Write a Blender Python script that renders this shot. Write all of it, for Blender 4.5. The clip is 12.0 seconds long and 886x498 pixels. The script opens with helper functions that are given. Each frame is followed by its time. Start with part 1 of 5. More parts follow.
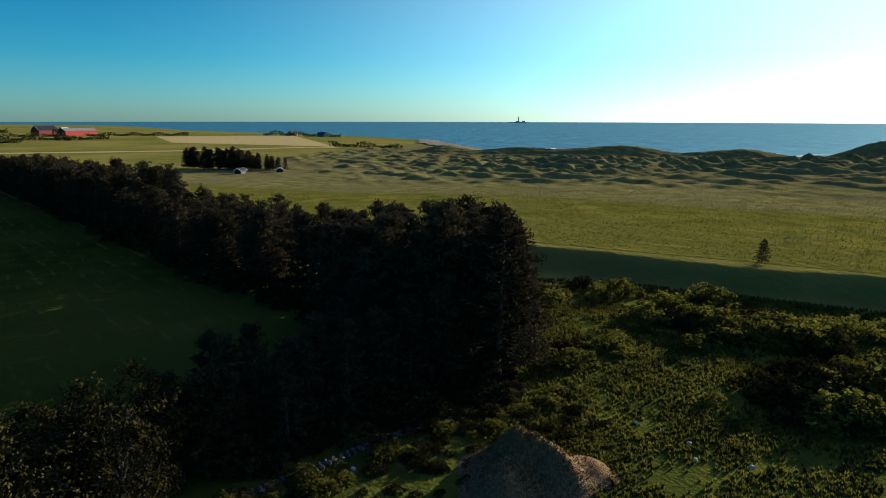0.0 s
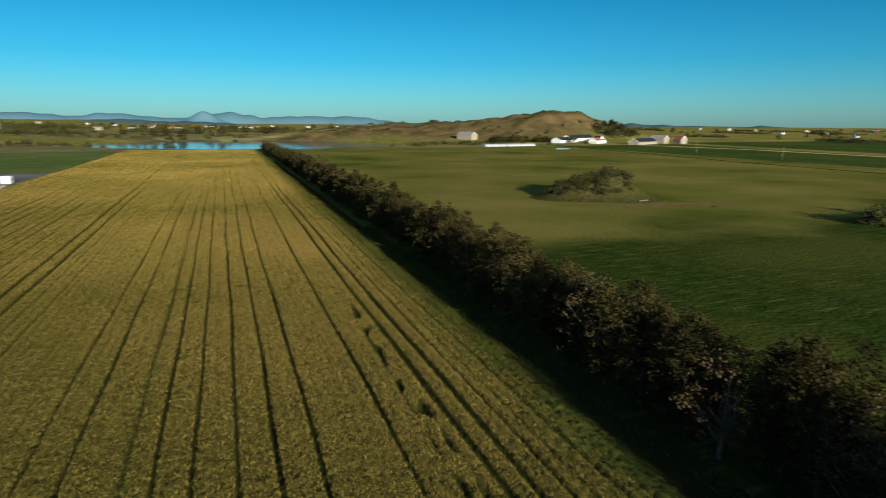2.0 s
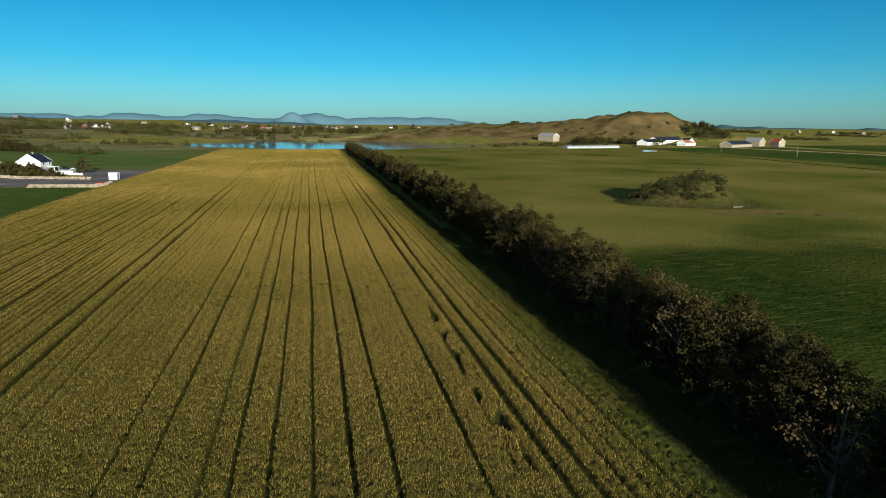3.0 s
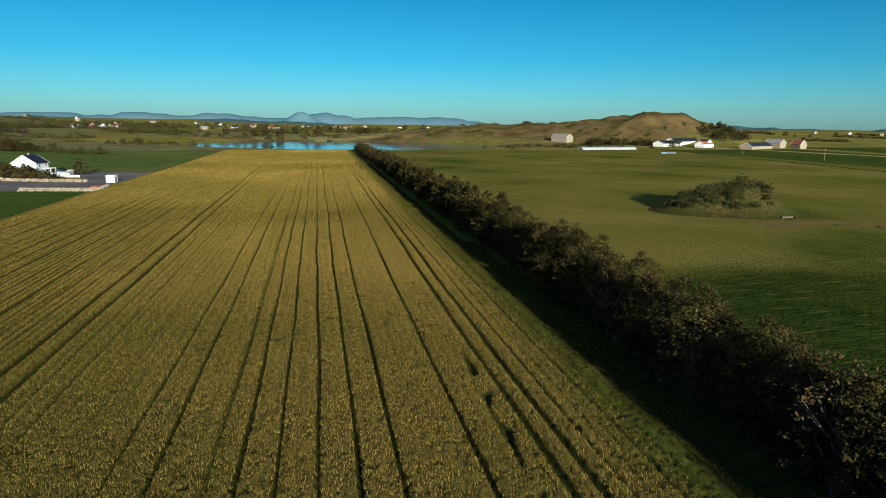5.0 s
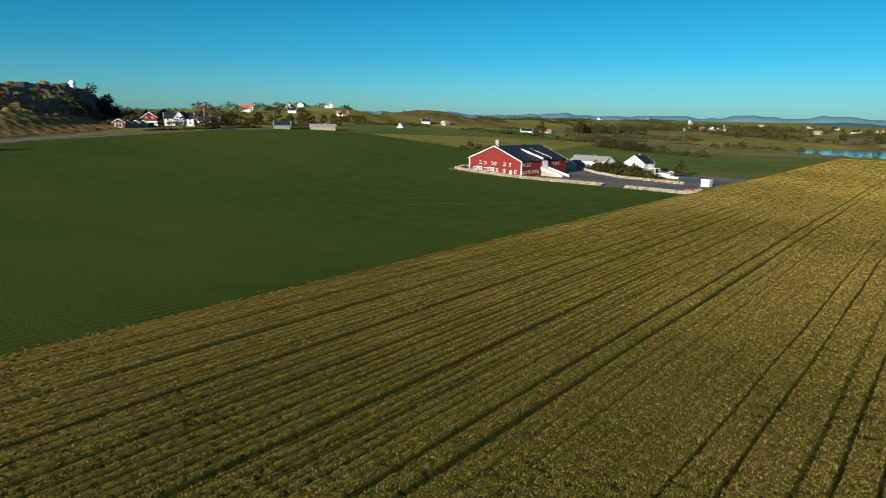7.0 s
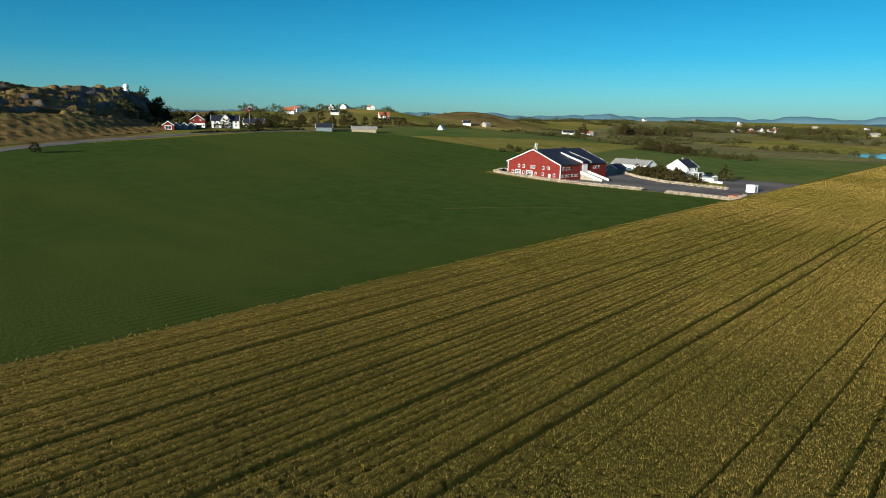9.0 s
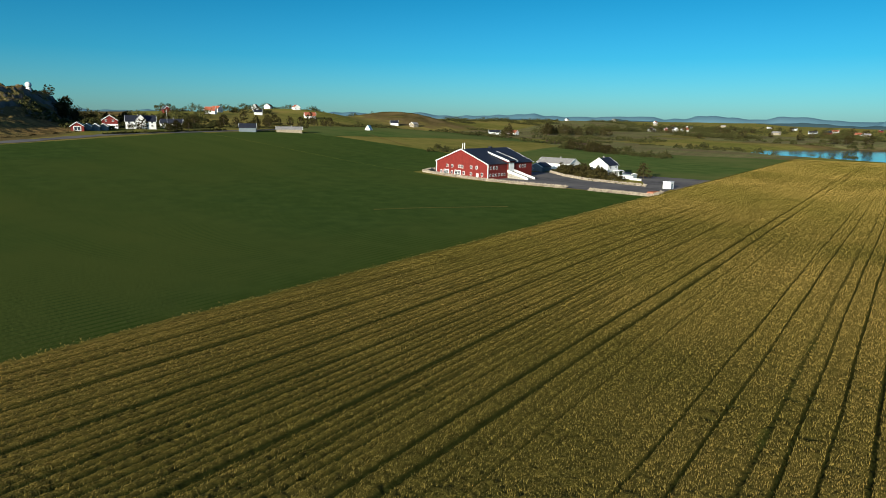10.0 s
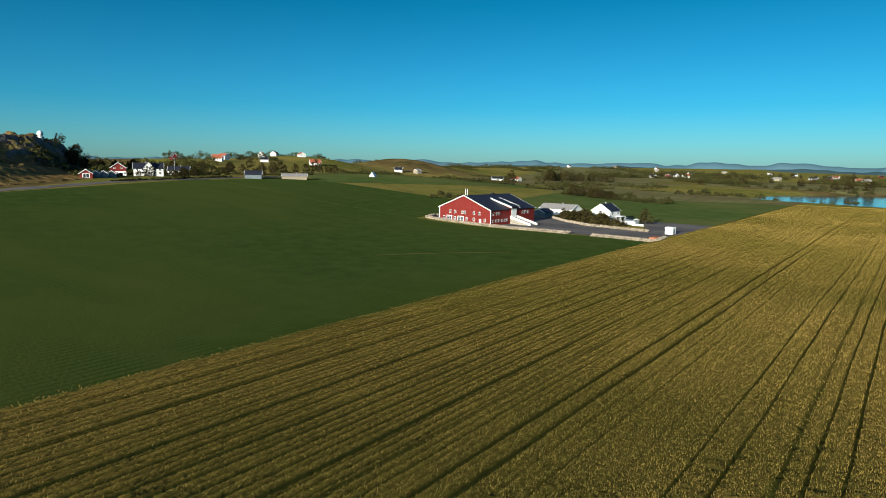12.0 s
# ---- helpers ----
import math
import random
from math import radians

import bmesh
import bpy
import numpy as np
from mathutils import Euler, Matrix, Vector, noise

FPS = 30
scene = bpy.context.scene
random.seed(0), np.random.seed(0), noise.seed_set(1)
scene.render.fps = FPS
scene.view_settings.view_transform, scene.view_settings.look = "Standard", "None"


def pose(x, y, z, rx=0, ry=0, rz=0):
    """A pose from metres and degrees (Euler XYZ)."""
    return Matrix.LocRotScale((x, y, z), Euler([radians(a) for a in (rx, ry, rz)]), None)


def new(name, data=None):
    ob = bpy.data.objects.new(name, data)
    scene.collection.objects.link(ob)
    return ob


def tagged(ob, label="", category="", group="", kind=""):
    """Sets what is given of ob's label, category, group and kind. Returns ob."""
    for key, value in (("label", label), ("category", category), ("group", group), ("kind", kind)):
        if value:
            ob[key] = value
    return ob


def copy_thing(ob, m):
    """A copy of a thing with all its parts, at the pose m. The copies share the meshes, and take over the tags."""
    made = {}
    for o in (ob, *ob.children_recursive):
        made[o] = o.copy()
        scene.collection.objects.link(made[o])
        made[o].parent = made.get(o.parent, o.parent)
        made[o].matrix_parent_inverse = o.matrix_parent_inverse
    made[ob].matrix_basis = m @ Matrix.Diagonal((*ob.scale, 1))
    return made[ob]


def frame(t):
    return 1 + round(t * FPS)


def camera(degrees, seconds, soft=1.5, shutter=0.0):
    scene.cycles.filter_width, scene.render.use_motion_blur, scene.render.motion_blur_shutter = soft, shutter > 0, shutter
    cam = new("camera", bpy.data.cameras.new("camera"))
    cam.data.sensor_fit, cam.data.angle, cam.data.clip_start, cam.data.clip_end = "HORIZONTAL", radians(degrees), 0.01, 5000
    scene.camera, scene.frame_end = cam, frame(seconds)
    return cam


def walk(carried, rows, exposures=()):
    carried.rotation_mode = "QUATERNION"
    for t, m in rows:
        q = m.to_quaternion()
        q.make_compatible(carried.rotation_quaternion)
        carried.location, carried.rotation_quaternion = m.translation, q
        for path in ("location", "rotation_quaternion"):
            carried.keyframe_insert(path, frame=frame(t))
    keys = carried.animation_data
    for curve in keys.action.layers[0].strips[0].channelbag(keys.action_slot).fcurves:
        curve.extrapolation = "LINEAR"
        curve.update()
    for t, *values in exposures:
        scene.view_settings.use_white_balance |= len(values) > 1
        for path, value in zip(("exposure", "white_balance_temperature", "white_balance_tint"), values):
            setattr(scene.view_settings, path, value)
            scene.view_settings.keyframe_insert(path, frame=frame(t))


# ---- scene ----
cam = camera(71.4, 12.0, soft=1.0, shutter=0.07)
ROWS = [
    (0.0, 0.00, 0.00, 22.70, -125.59, -11.98, 0.11),
    (0.5, 0.63, 0.03, 22.68, -124.52, -11.97, 0.09),
    (0.9, 1.80, -0.29, 22.71, -123.23, -11.96, 0.05),
    (1.0, 2.05, -0.24, 22.70, -120.92, -11.85, 0.04),
    (1.1, 2.29, -0.15, 22.69, -117.61, -11.70, 0.04),
    (1.2, 2.51, -0.05, 22.67, -111.46, -11.67, 0.02),
    (1.3, 2.70, 0.06, 22.64, -102.30, -11.56, -0.01),
    (1.4, 2.87, 0.20, 22.60, -90.75, -11.47, -0.03),
    (1.5, 3.02, 0.36, 22.55, -78.85, -11.31, 0.09),
    (1.6, 3.14, 0.52, 22.50, -66.98, -11.29, 0.35),
    (1.7, 3.25, 0.67, 22.45, -55.11, -11.41, 0.52),
    (1.8, 3.35, 0.85, 22.40, -43.24, -11.46, 0.63),
    (1.9, 3.45, 1.04, 22.36, -31.37, -11.56, 0.50),
    (2.0, 3.53, 1.22, 22.32, -19.50, -11.65, 0.33),
    (2.1, 3.60, 1.38, 22.28, -14.53, -11.70, 0.34),
    (2.5, 3.71, 1.63, 22.25, -12.92, -11.62, 0.39),
    (3.0, 3.62, 2.80, 22.32, -12.19, -11.61, 0.47),
    (3.2, 3.61, 3.41, 22.35, -12.16, -11.53, 0.47),
    (4.8, 3.85, 15.71, 22.52, -11.45, -11.67, 0.61),
    (5.0, 3.77, 17.56, 22.52, -11.45, -11.62, 0.64),
    (5.5, 3.67, 21.85, 22.60, -11.24, -11.63, 0.68),
    (6.0, 3.14, 24.91, 22.69, -6.21, -11.62, 0.72),
    (6.4, 2.48, 26.76, 22.73, 7.54, -11.60, 0.70),
    (6.5, 2.37, 27.04, 22.75, 12.38, -11.77, 0.88),
    (6.6, 2.25, 27.31, 22.78, 17.65, -11.75, 0.81),
    (6.7, 2.13, 27.55, 22.82, 23.43, -11.78, 0.76),
    (6.8, 2.02, 27.74, 22.85, 29.49, -11.92, 0.86),
    (7.0, 1.85, 27.82, 22.92, 40.13, -12.02, 0.88),
    (7.2, 1.77, 27.82, 22.96, 46.25, -12.01, 0.90),
    (8.8, 2.99, 28.25, 23.87, 45.40, -12.00, 0.87),
    (9.0, 3.02, 28.27, 23.89, 43.93, -12.00, 0.89),
    (9.3, 2.98, 28.29, 23.92, 40.35, -12.00, 0.81),
    (9.5, 2.96, 28.30, 23.94, 38.71, -11.95, 0.81),
    (10.0, 2.99, 28.29, 23.99, 37.36, -11.92, 0.81),
    (10.5, 3.03, 28.32, 24.04, 37.18, -9.33, 0.78),
    (11.0, 3.15, 28.35, 24.05, 37.24, -7.69, 0.72),
    (11.5, 3.21, 28.38, 24.06, 37.45, -7.70, 0.68),
    (12.0, 3.29, 28.32, 24.08, 37.76, -7.71, 0.71),
]
walk(cam, [(t, pose(x, y, z, 90 + pitch, 0, yaw) @ pose(0, 0, 0, 0, 0, roll)) for t, x, y, z, yaw, pitch, roll in ROWS],
     exposures=((0.0, 1.15), (1.0, 1.12), (1.5, 1.0), (12.0, 1.0)))

# ---- light ----
SUN_YAW, SUN_ELEV = -174.0, 12.0          # bearing (left turn from +y) and height of the low sun
scene.view_settings.exposure = 1.0
world = bpy.data.worlds.new("sky")
scene.world = world
world.use_nodes = True
sky = world.node_tree.nodes.new("ShaderNodeTexSky")
sky.sky_type, sky.sun_disc = "NISHITA", False
sky.sun_elevation, sky.sun_rotation = radians(SUN_ELEV), radians(-SUN_YAW)
sky.air_density, sky.dust_density, sky.ozone_density = 1.0, 0.4, 6.0
tint = world.node_tree.nodes.new("ShaderNodeMix")
tint.data_type, tint.blend_type = "RGBA", "MULTIPLY"
tint.inputs["Factor"].default_value = 1.0
where = world.node_tree.nodes.new("ShaderNodeTexCoord")
axes = world.node_tree.nodes.new("ShaderNodeSeparateXYZ")
haze = world.node_tree.nodes.new("ShaderNodeValToRGB")            # clear teal air: pale at the horizon, deep blue above
for stop, colour in ((0.0, (0.74, 1.20, 1.24)), (0.09, (0.24, 0.96, 1.01)), (0.24, (0.03, 0.73, 0.70)), (0.45, (0.10, 0.76, 0.75)), (0.8, (1.35, 1.1, 1.5))):
    e = haze.color_ramp.elements.new(stop) if stop not in (0.0, 0.8) else haze.color_ramp.elements[0 if stop == 0.0 else len(haze.color_ramp.elements) - 1]
    e.position, e.color = stop, (*colour, 1.0)
world.node_tree.links.new(where.outputs["Generated"], axes.inputs[0])
world.node_tree.links.new(axes.outputs["Z"], haze.inputs["Fac"])
world.node_tree.links.new(haze.outputs["Color"], tint.inputs["B"])
world.node_tree.links.new(sky.outputs[0], tint.inputs["A"])
# the pale glow of the air round the low sun
toward = world.node_tree.nodes.new("ShaderNodeVectorMath")
toward.operation = "DOT_PRODUCT"
toward.inputs[1].default_value = (-math.sin(radians(SUN_YAW)) * math.cos(radians(SUN_ELEV)), math.cos(radians(SUN_YAW)) * math.cos(radians(SUN_ELEV)), math.sin(radians(SUN_ELEV)))
world.node_tree.links.new(where.outputs["Generated"], toward.inputs[0])
clip = world.node_tree.nodes.new("ShaderNodeMath")
clip.operation = "MAXIMUM"
clip.inputs[1].default_value = 0.0
world.node_tree.links.new(toward.outputs["Value"], clip.inputs[0])
fall = world.node_tree.nodes.new("ShaderNodeMath")
fall.operation = "POWER"
fall.inputs[1].default_value = 3.9
world.node_tree.links.new(clip.outputs[0], fall.inputs[0])
glow = world.node_tree.nodes.new("ShaderNodeMix")
glow.data_type, glow.blend_type = "RGBA", "ADD"
world.node_tree.links.new(fall.outputs[0], glow.inputs["Factor"])
world.node_tree.links.new(tint.outputs["Result"], glow.inputs["A"])
glow.inputs["B"].default_value = (5.7, 6.3, 5.8, 1.0)
world.node_tree.links.new(glow.outputs["Result"], world.node_tree.nodes["Background"].inputs[0])
world.node_tree.nodes["Background"].inputs[1].default_value = 0.066
lamp = bpy.data.lights.new("sun", "SUN")
lamp.energy, lamp.angle, lamp.color = 5.0, radians(0.6), (1.0, 0.93, 0.76)
sun = new("sun", lamp)
sun.matrix_world = pose(0, 0, 200, 90 - SUN_ELEV, 0, SUN_YAW + 180)

# ---- materials ----
def rgb(h):
    return (*h, 1.0)


def material(name, dark, light, scale=1.0, rough=0.9, bump=0.0, bump_scale=None, big=None, big_scale=0.02, metal=0.0, spec=0.0, per_object=0.0, glow_through=0.0, bands=None, heath=None, heath_scale=0.05, ears=None, sheen=0.0):
    """Two-scale noise colour between dark and light, a third colour in large patches, and fine relief."""
    m = bpy.data.materials.new(name)
    m.use_nodes = True
    nt = m.node_tree
    b = nt.nodes["Principled BSDF"]
    b.inputs["Roughness"].default_value, b.inputs["Metallic"].default_value = rough, metal
    b.inputs["Specular IOR Level"].default_value = spec
    if sheen:
        # the soft bloom of grass and ears seen along the ground
        b.inputs["Sheen Weight"].default_value, b.inputs["Sheen Roughness"].default_value = sheen, 0.55
        b.inputs["Sheen Tint"].default_value = rgb([min(1.0, 3.0 * c) for c in light])
    co = nt.nodes.new("ShaderNodeTexCoord")
    n1 = nt.nodes.new("ShaderNodeTexNoise")
    n1.inputs["Scale"].default_value, n1.inputs["Detail"].default_value = scale, 6
    nt.links.new(co.outputs["Object"], n1.inputs["Vector"])
    r = nt.nodes.new("ShaderNodeValToRGB")
    r.color_ramp.elements[0].position, r.color_ramp.elements[1].position = 0.32, 0.68
    r.color_ramp.elements[0].color, r.color_ramp.elements[1].color = rgb(dark), rgb(light)
    nt.links.new(n1.outputs["Fac"], r.inputs["Fac"])
    out = r.outputs["Color"]
    if big:
        n2 = nt.nodes.new("ShaderNodeTexNoise")
        n2.inputs["Scale"].default_value, n2.inputs["Detail"].default_value = big_scale, 4
        nt.links.new(co.outputs["Object"], n2.inputs["Vector"])
        r2 = nt.nodes.new("ShaderNodeValToRGB")
        r2.color_ramp.elements[0].position, r2.color_ramp.elements[1].position = 0.42, 0.62
        nt.links.new(n2.outputs["Fac"], r2.inputs["Fac"])
        mx = nt.nodes.new("ShaderNodeMix")
        mx.data_type = "RGBA"
        nt.links.new(r2.outputs["Color"], mx.inputs["Factor"])
        nt.links.new(out, mx.inputs["A"])
        mx.inputs["B"].default_value = rgb(big)
        out = mx.outputs["Result"]
    if bands:
        # broken lines across the field: turn in degrees, spacing in metres, colour, share
        turn, gap, colour, share, fleck = bands
        mp = nt.nodes.new("ShaderNodeMapping")
        mp.inputs["Rotation"].default_value = (0, 0, radians(turn))
        nt.links.new(co.outputs["Object"], mp.inputs["Vector"])
        wv = nt.nodes.new("ShaderNodeTexWave")
        wv.bands_direction = "Y"
        wv.inputs["Scale"].default_value, wv.inputs["Distortion"].default_value = 0.314 / gap, 0.4
        wv.inputs["Detail"].default_value, wv.inputs["Detail Scale"].default_value = 2, 0.6
        nt.links.new(mp.outputs["Vector"], wv.inputs["Vector"])
        st = nt.nodes.new("ShaderNodeMapping")
        st.inputs["Rotation"].default_value, st.inputs["Scale"].default_value = (0, 0, radians(turn)), (0.25, 1, 1)
        nt.links.new(co.outputs["Object"], st.inputs["Vector"])
        nb = nt.nodes.new("ShaderNodeTexNoise")
        nb.inputs["Scale"].default_value, nb.inputs["Detail"].default_value = fleck, 5
        nt.links.new(st.outputs["Vector"], nb.inputs["Vector"])
        ml = nt.nodes.new("ShaderNodeMath")
        ml.operation = "MULTIPLY"
        nt.links.new(wv.outputs["Fac"], ml.inputs[0])
        nt.links.new(nb.outputs["Fac"], ml.inputs[1])
        rb = nt.nodes.new("ShaderNodeValToRGB")
        rb.color_ramp.elements[0].position, rb.color_ramp.elements[1].position = 0.62 - share, 0.72 - share * 0.6
        nt.links.new(ml.outputs[0], rb.inputs["Fac"])
        mb = nt.nodes.new("ShaderNodeMix")
        mb.data_type = "RGBA"
        nt.links.new(rb.outputs["Color"], mb.inputs["Factor"])
        nt.links.new(out, mb.inputs["A"])
        mb.inputs["B"].default_value = rgb(colour)
        out = mb.outputs["Result"]
    if heath:
        # where the sheet's "heath" cover grows: rough brown hill vegetation
        at = nt.nodes.new("ShaderNodeAttribute")
        at.attribute_name = "heath"
        nh = nt.nodes.new("ShaderNodeTexNoise")
        nh.inputs["Scale"].default_value, nh.inputs["Detail"].default_value = heath_scale, 8
        nt.links.new(co.outputs["Object"], nh.inputs["Vector"])
        ad = nt.nodes.new("ShaderNodeMath")
        ad.operation = "ADD"
        nt.links.new(at.outputs["Fac"], ad.inputs[0])
        nt.links.new(nh.outputs["Fac"], ad.inputs[1])
        rh = nt.nodes.new("ShaderNodeValToRGB")
        rh.color_ramp.elements[0].position, rh.color_ramp.elements[1].position = 0.70, 0.95
        nt.links.new(ad.outputs[0], rh.inputs["Fac"])
        rc = nt.nodes.new("ShaderNodeValToRGB")
        rc.color_ramp.elements[0].position, rc.color_ramp.elements[1].position = 0.35, 0.65
        rc.color_ramp.elements[0].color, rc.color_ramp.elements[1].color = rgb(heath[0]), rgb(heath[1])
        nt.links.new(nh.outputs["Fac"], rc.inputs["Fac"])
        mh = nt.nodes.new("ShaderNodeMix")
        mh.data_type = "RGBA"
        nt.links.new(rh.outputs["Color"], mh.inputs["Factor"])
        nt.links.new(out, mh.inputs["A"])
        nt.links.new(rc.outputs["Color"], mh.inputs["B"])
        out = mh.outputs["Result"]
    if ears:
        # much darker green low on the stalks, ripe colour at the top, by the plants' own height
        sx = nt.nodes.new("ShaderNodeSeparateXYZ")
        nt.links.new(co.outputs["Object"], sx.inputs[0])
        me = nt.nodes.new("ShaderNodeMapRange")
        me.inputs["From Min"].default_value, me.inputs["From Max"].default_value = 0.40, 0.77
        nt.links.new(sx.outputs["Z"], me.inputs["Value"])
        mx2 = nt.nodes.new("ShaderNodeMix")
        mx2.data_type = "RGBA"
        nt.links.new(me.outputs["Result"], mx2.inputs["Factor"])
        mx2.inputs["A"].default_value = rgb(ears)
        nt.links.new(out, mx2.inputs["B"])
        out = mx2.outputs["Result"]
    if per_object:
        info = nt.nodes.new("ShaderNodeObjectInfo")
        hs = nt.nodes.new("ShaderNodeHueSaturation")
        mr = nt.nodes.new("ShaderNodeMapRange")
        mr.inputs["To Min"].default_value, mr.inputs["To Max"].default_value = 1 - per_object, 1 + per_object
        nt.links.new(info.outputs["Random"], mr.inputs["Value"])
        nt.links.new(mr.outputs["Result"], hs.inputs["Value"])
        nt.links.new(out, hs.inputs["Color"])
        out = hs.outputs["Color"]
    nt.links.new(out, b.inputs["Base Color"])
    if glow_through:
        # thin leaves let some of the light through
        tr = nt.nodes.new("ShaderNodeBsdfTranslucent")
        nt.links.new(out, tr.inputs["Color"])
        ms = nt.nodes.new("ShaderNodeMixShader")
        ms.inputs["Fac"].default_value = glow_through
        nt.links.new(b.outputs[0], ms.inputs[1])
        nt.links.new(tr.outputs[0], ms.inputs[2])
        nt.links.new(ms.outputs[0], nt.nodes["Material Output"].inputs["Surface"])
    if bump:
        n3 = nt.nodes.new("ShaderNodeTexNoise")
        n3.inputs["Scale"].default_value, n3.inputs["Detail"].default_value = bump_scale or scale * 2, 8
        nt.links.new(co.outputs["Object"], n3.inputs["Vector"])
        bp = nt.nodes.new("ShaderNodeBump")
        bp.inputs["Strength"].default_value, bp.inputs["Distance"].default_value = 1.0, bump
        nt.links.new(n3.outputs["Fac"], bp.inputs["Height"])
        nt.links.new(bp.outputs["Normal"], b.inputs["Normal"])
    return m


GRASS = material("grass", (0.078, 0.086, 0.018), (0.158, 0.142, 0.034), 0.12, 0.95, 0.2, 1.1, (0.190, 0.150, 0.042), 0.010, heath=((0.046, 0.036, 0.015), (0.126, 0.088, 0.038)), sheen=0.02)
FIELD_GREEN = material("green_field", (0.016, 0.029, 0.005), (0.034, 0.050, 0.009), 0.30, 0.95, 0.2, 1.5, (0.050, 0.058, 0.011), 0.02, bands=(-7, 2.7, (0.066, 0.070, 0.018), 0.15, 0.8), heath=((0.080, 0.090, 0.014), (0.168, 0.138, 0.034)), heath_scale=0.02)
FIELD_DEEP = material("deep_green_field", (0.026, 0.050, 0.010), (0.046, 0.072, 0.015), 0.10, 0.95, 0.2, 1.5, (0.058, 0.072, 0.016), 0.012)
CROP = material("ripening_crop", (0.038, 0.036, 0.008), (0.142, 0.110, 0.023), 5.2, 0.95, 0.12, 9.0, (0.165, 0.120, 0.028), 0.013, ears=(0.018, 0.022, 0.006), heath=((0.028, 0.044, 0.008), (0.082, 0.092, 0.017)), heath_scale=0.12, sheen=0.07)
EARS = material("ripe_ears", (0.116, 0.097, 0.020), (0.232, 0.174, 0.043), 1.5, 0.9, big=(0.272, 0.189, 0.050), big_scale=0.013, glow_through=0.25)
STRAW = material("stubble", (0.33, 0.245, 0.105), (0.44, 0.335, 0.15), 0.3, 0.95, 0.1, 2.0)
# marram colour raised to include the bright haze toward the sun
DUNE = material("marram_grass", (0.098, 0.092, 0.032), (0.218, 0.176, 0.066), 0.25, 0.95, 0.2, 1.2, (0.140, 0.120, 0.048), 0.03)
MEADOW = material("meadow_grass", (0.066, 0.072, 0.013), (0.178, 0.150, 0.028), 0.16, 0.95, 0.3, 0.8, (0.118, 0.108, 0.023), 0.03, bands=(-25, 7.0, (0.195, 0.142, 0.034), 0.15, 0.5))
LEAF = material("hedge_leaf", (0.010, 0.0095, 0.005), (0.056, 0.047, 0.016), 0.8, 0.7, per_object=0.3, glow_through=0.10)
# olive shrub leaf, lifted paler so the far woods look hazed
LEAF_FAR = material("olive_hazed_leaf", (0.028, 0.032, 0.012), (0.074, 0.072, 0.025), 0.3, 0.8, glow_through=0.2)
PINE = material("pine_needle", (0.024, 0.021, 0.014), (0.072, 0.056, 0.030), 0.8, 0.8, per_object=0.25, glow_through=0.12)
RED = material("red_paint", (0.115, 0.012, 0.010), (0.155, 0.018, 0.014), 0.8, 0.7, 0.01, 20, spec=0.2)
WHITE = material("white_paint", (0.60, 0.61, 0.61), (0.70, 0.71, 0.71), 1.5, 0.6)
RED_BRIGHT = material("bright_red_paint", (0.30, 0.030, 0.024), (0.38, 0.045, 0.034), 0.8, 0.7, 0.01, 20, spec=0.2)
SLATE = material("dark_roof", (0.010, 0.012, 0.019), (0.020, 0.023, 0.032), 1.5, 0.6, spec=0.2)
ASPHALT = material("gravel_yard", (0.085, 0.080, 0.075), (0.128, 0.120, 0.112), 0.35, 0.95, 0.02, 8, (0.150, 0.138, 0.122), 0.06)
# the haze of the air is put into the hills' colour
HAZE = material("haze_blue_hills", (0.045, 0.090, 0.100), (0.065, 0.110, 0.115), 0.003, 1.0)
STONE = material("field_stone", (0.22, 0.20, 0.17), (0.45, 0.42, 0.36), 1.5, 0.9, 0.02, 6, per_object=0.3)
FIELD_LUSH = material("lush_grass", (0.016, 0.031, 0.008), (0.031, 0.049, 0.012), 0.2, 0.95, 0.06, 2.0, (0.038, 0.048, 0.011), 0.009, bands=(90, 1.4, (0.018, 0.033, 0.007), 0.22, 0.08), sheen=0.09)
# bright green grass, colour paled to stand for haze over the far fields
FIELD_HAZED = material("hazed_green_grass", (0.056, 0.090, 0.022), (0.090, 0.122, 0.032), 0.12, 0.95, 0.1, 2.0, (0.110, 0.122, 0.036), 0.012)
CRAG = material("crag_grass", (0.080, 0.058, 0.022), (0.205, 0.128, 0.048), 0.12, 0.95, 0.3, 1.5, (0.120, 0.100, 0.034), 0.03, heath=((0.060, 0.052, 0.044), (0.150, 0.130, 0.108)), heath_scale=0.15)
# dry grass with the distance haze mixed into its pale colour
FIELD_PALE = material("dry_hazed_pasture", (0.135, 0.136, 0.048), (0.215, 0.190, 0.078), 0.08, 0.95, 0.4, 0.6, (0.150, 0.116, 0.056), 0.02, bands=(20, 14.0, (0.080, 0.090, 0.030), 0.30, 0.5))
DARK_GRASS = material("ditch_growth", (0.012, 0.022, 0.006), (0.028, 0.040, 0.010), 0.8, 0.95, 0.3, 2.0)
SOIL = material("bare_soil", (0.075, 0.050, 0.030), (0.120, 0.085, 0.050), 0.6, 0.95, 0.1, 4.0)
SAND = material("beach_sand", (0.19, 0.16, 0.12), (0.26, 0.225, 0.175), 0.2, 0.95, 0.05, 3.0)
FOAM = material("surf_foam", (0.70, 0.74, 0.76), (0.85, 0.87, 0.88), 0.6, 0.8)
MOUND = material("mound_grass", (0.026, 0.026, 0.009), (0.078, 0.062, 0.020), 0.9, 0.95, 0.4, 2.0, (0.040, 0.046, 0.012), 0.12)
WORN = material("worn_earth", (0.110, 0.088, 0.024), (0.165, 0.118, 0.040), 0.3, 0.95, 0.05, 3.0)
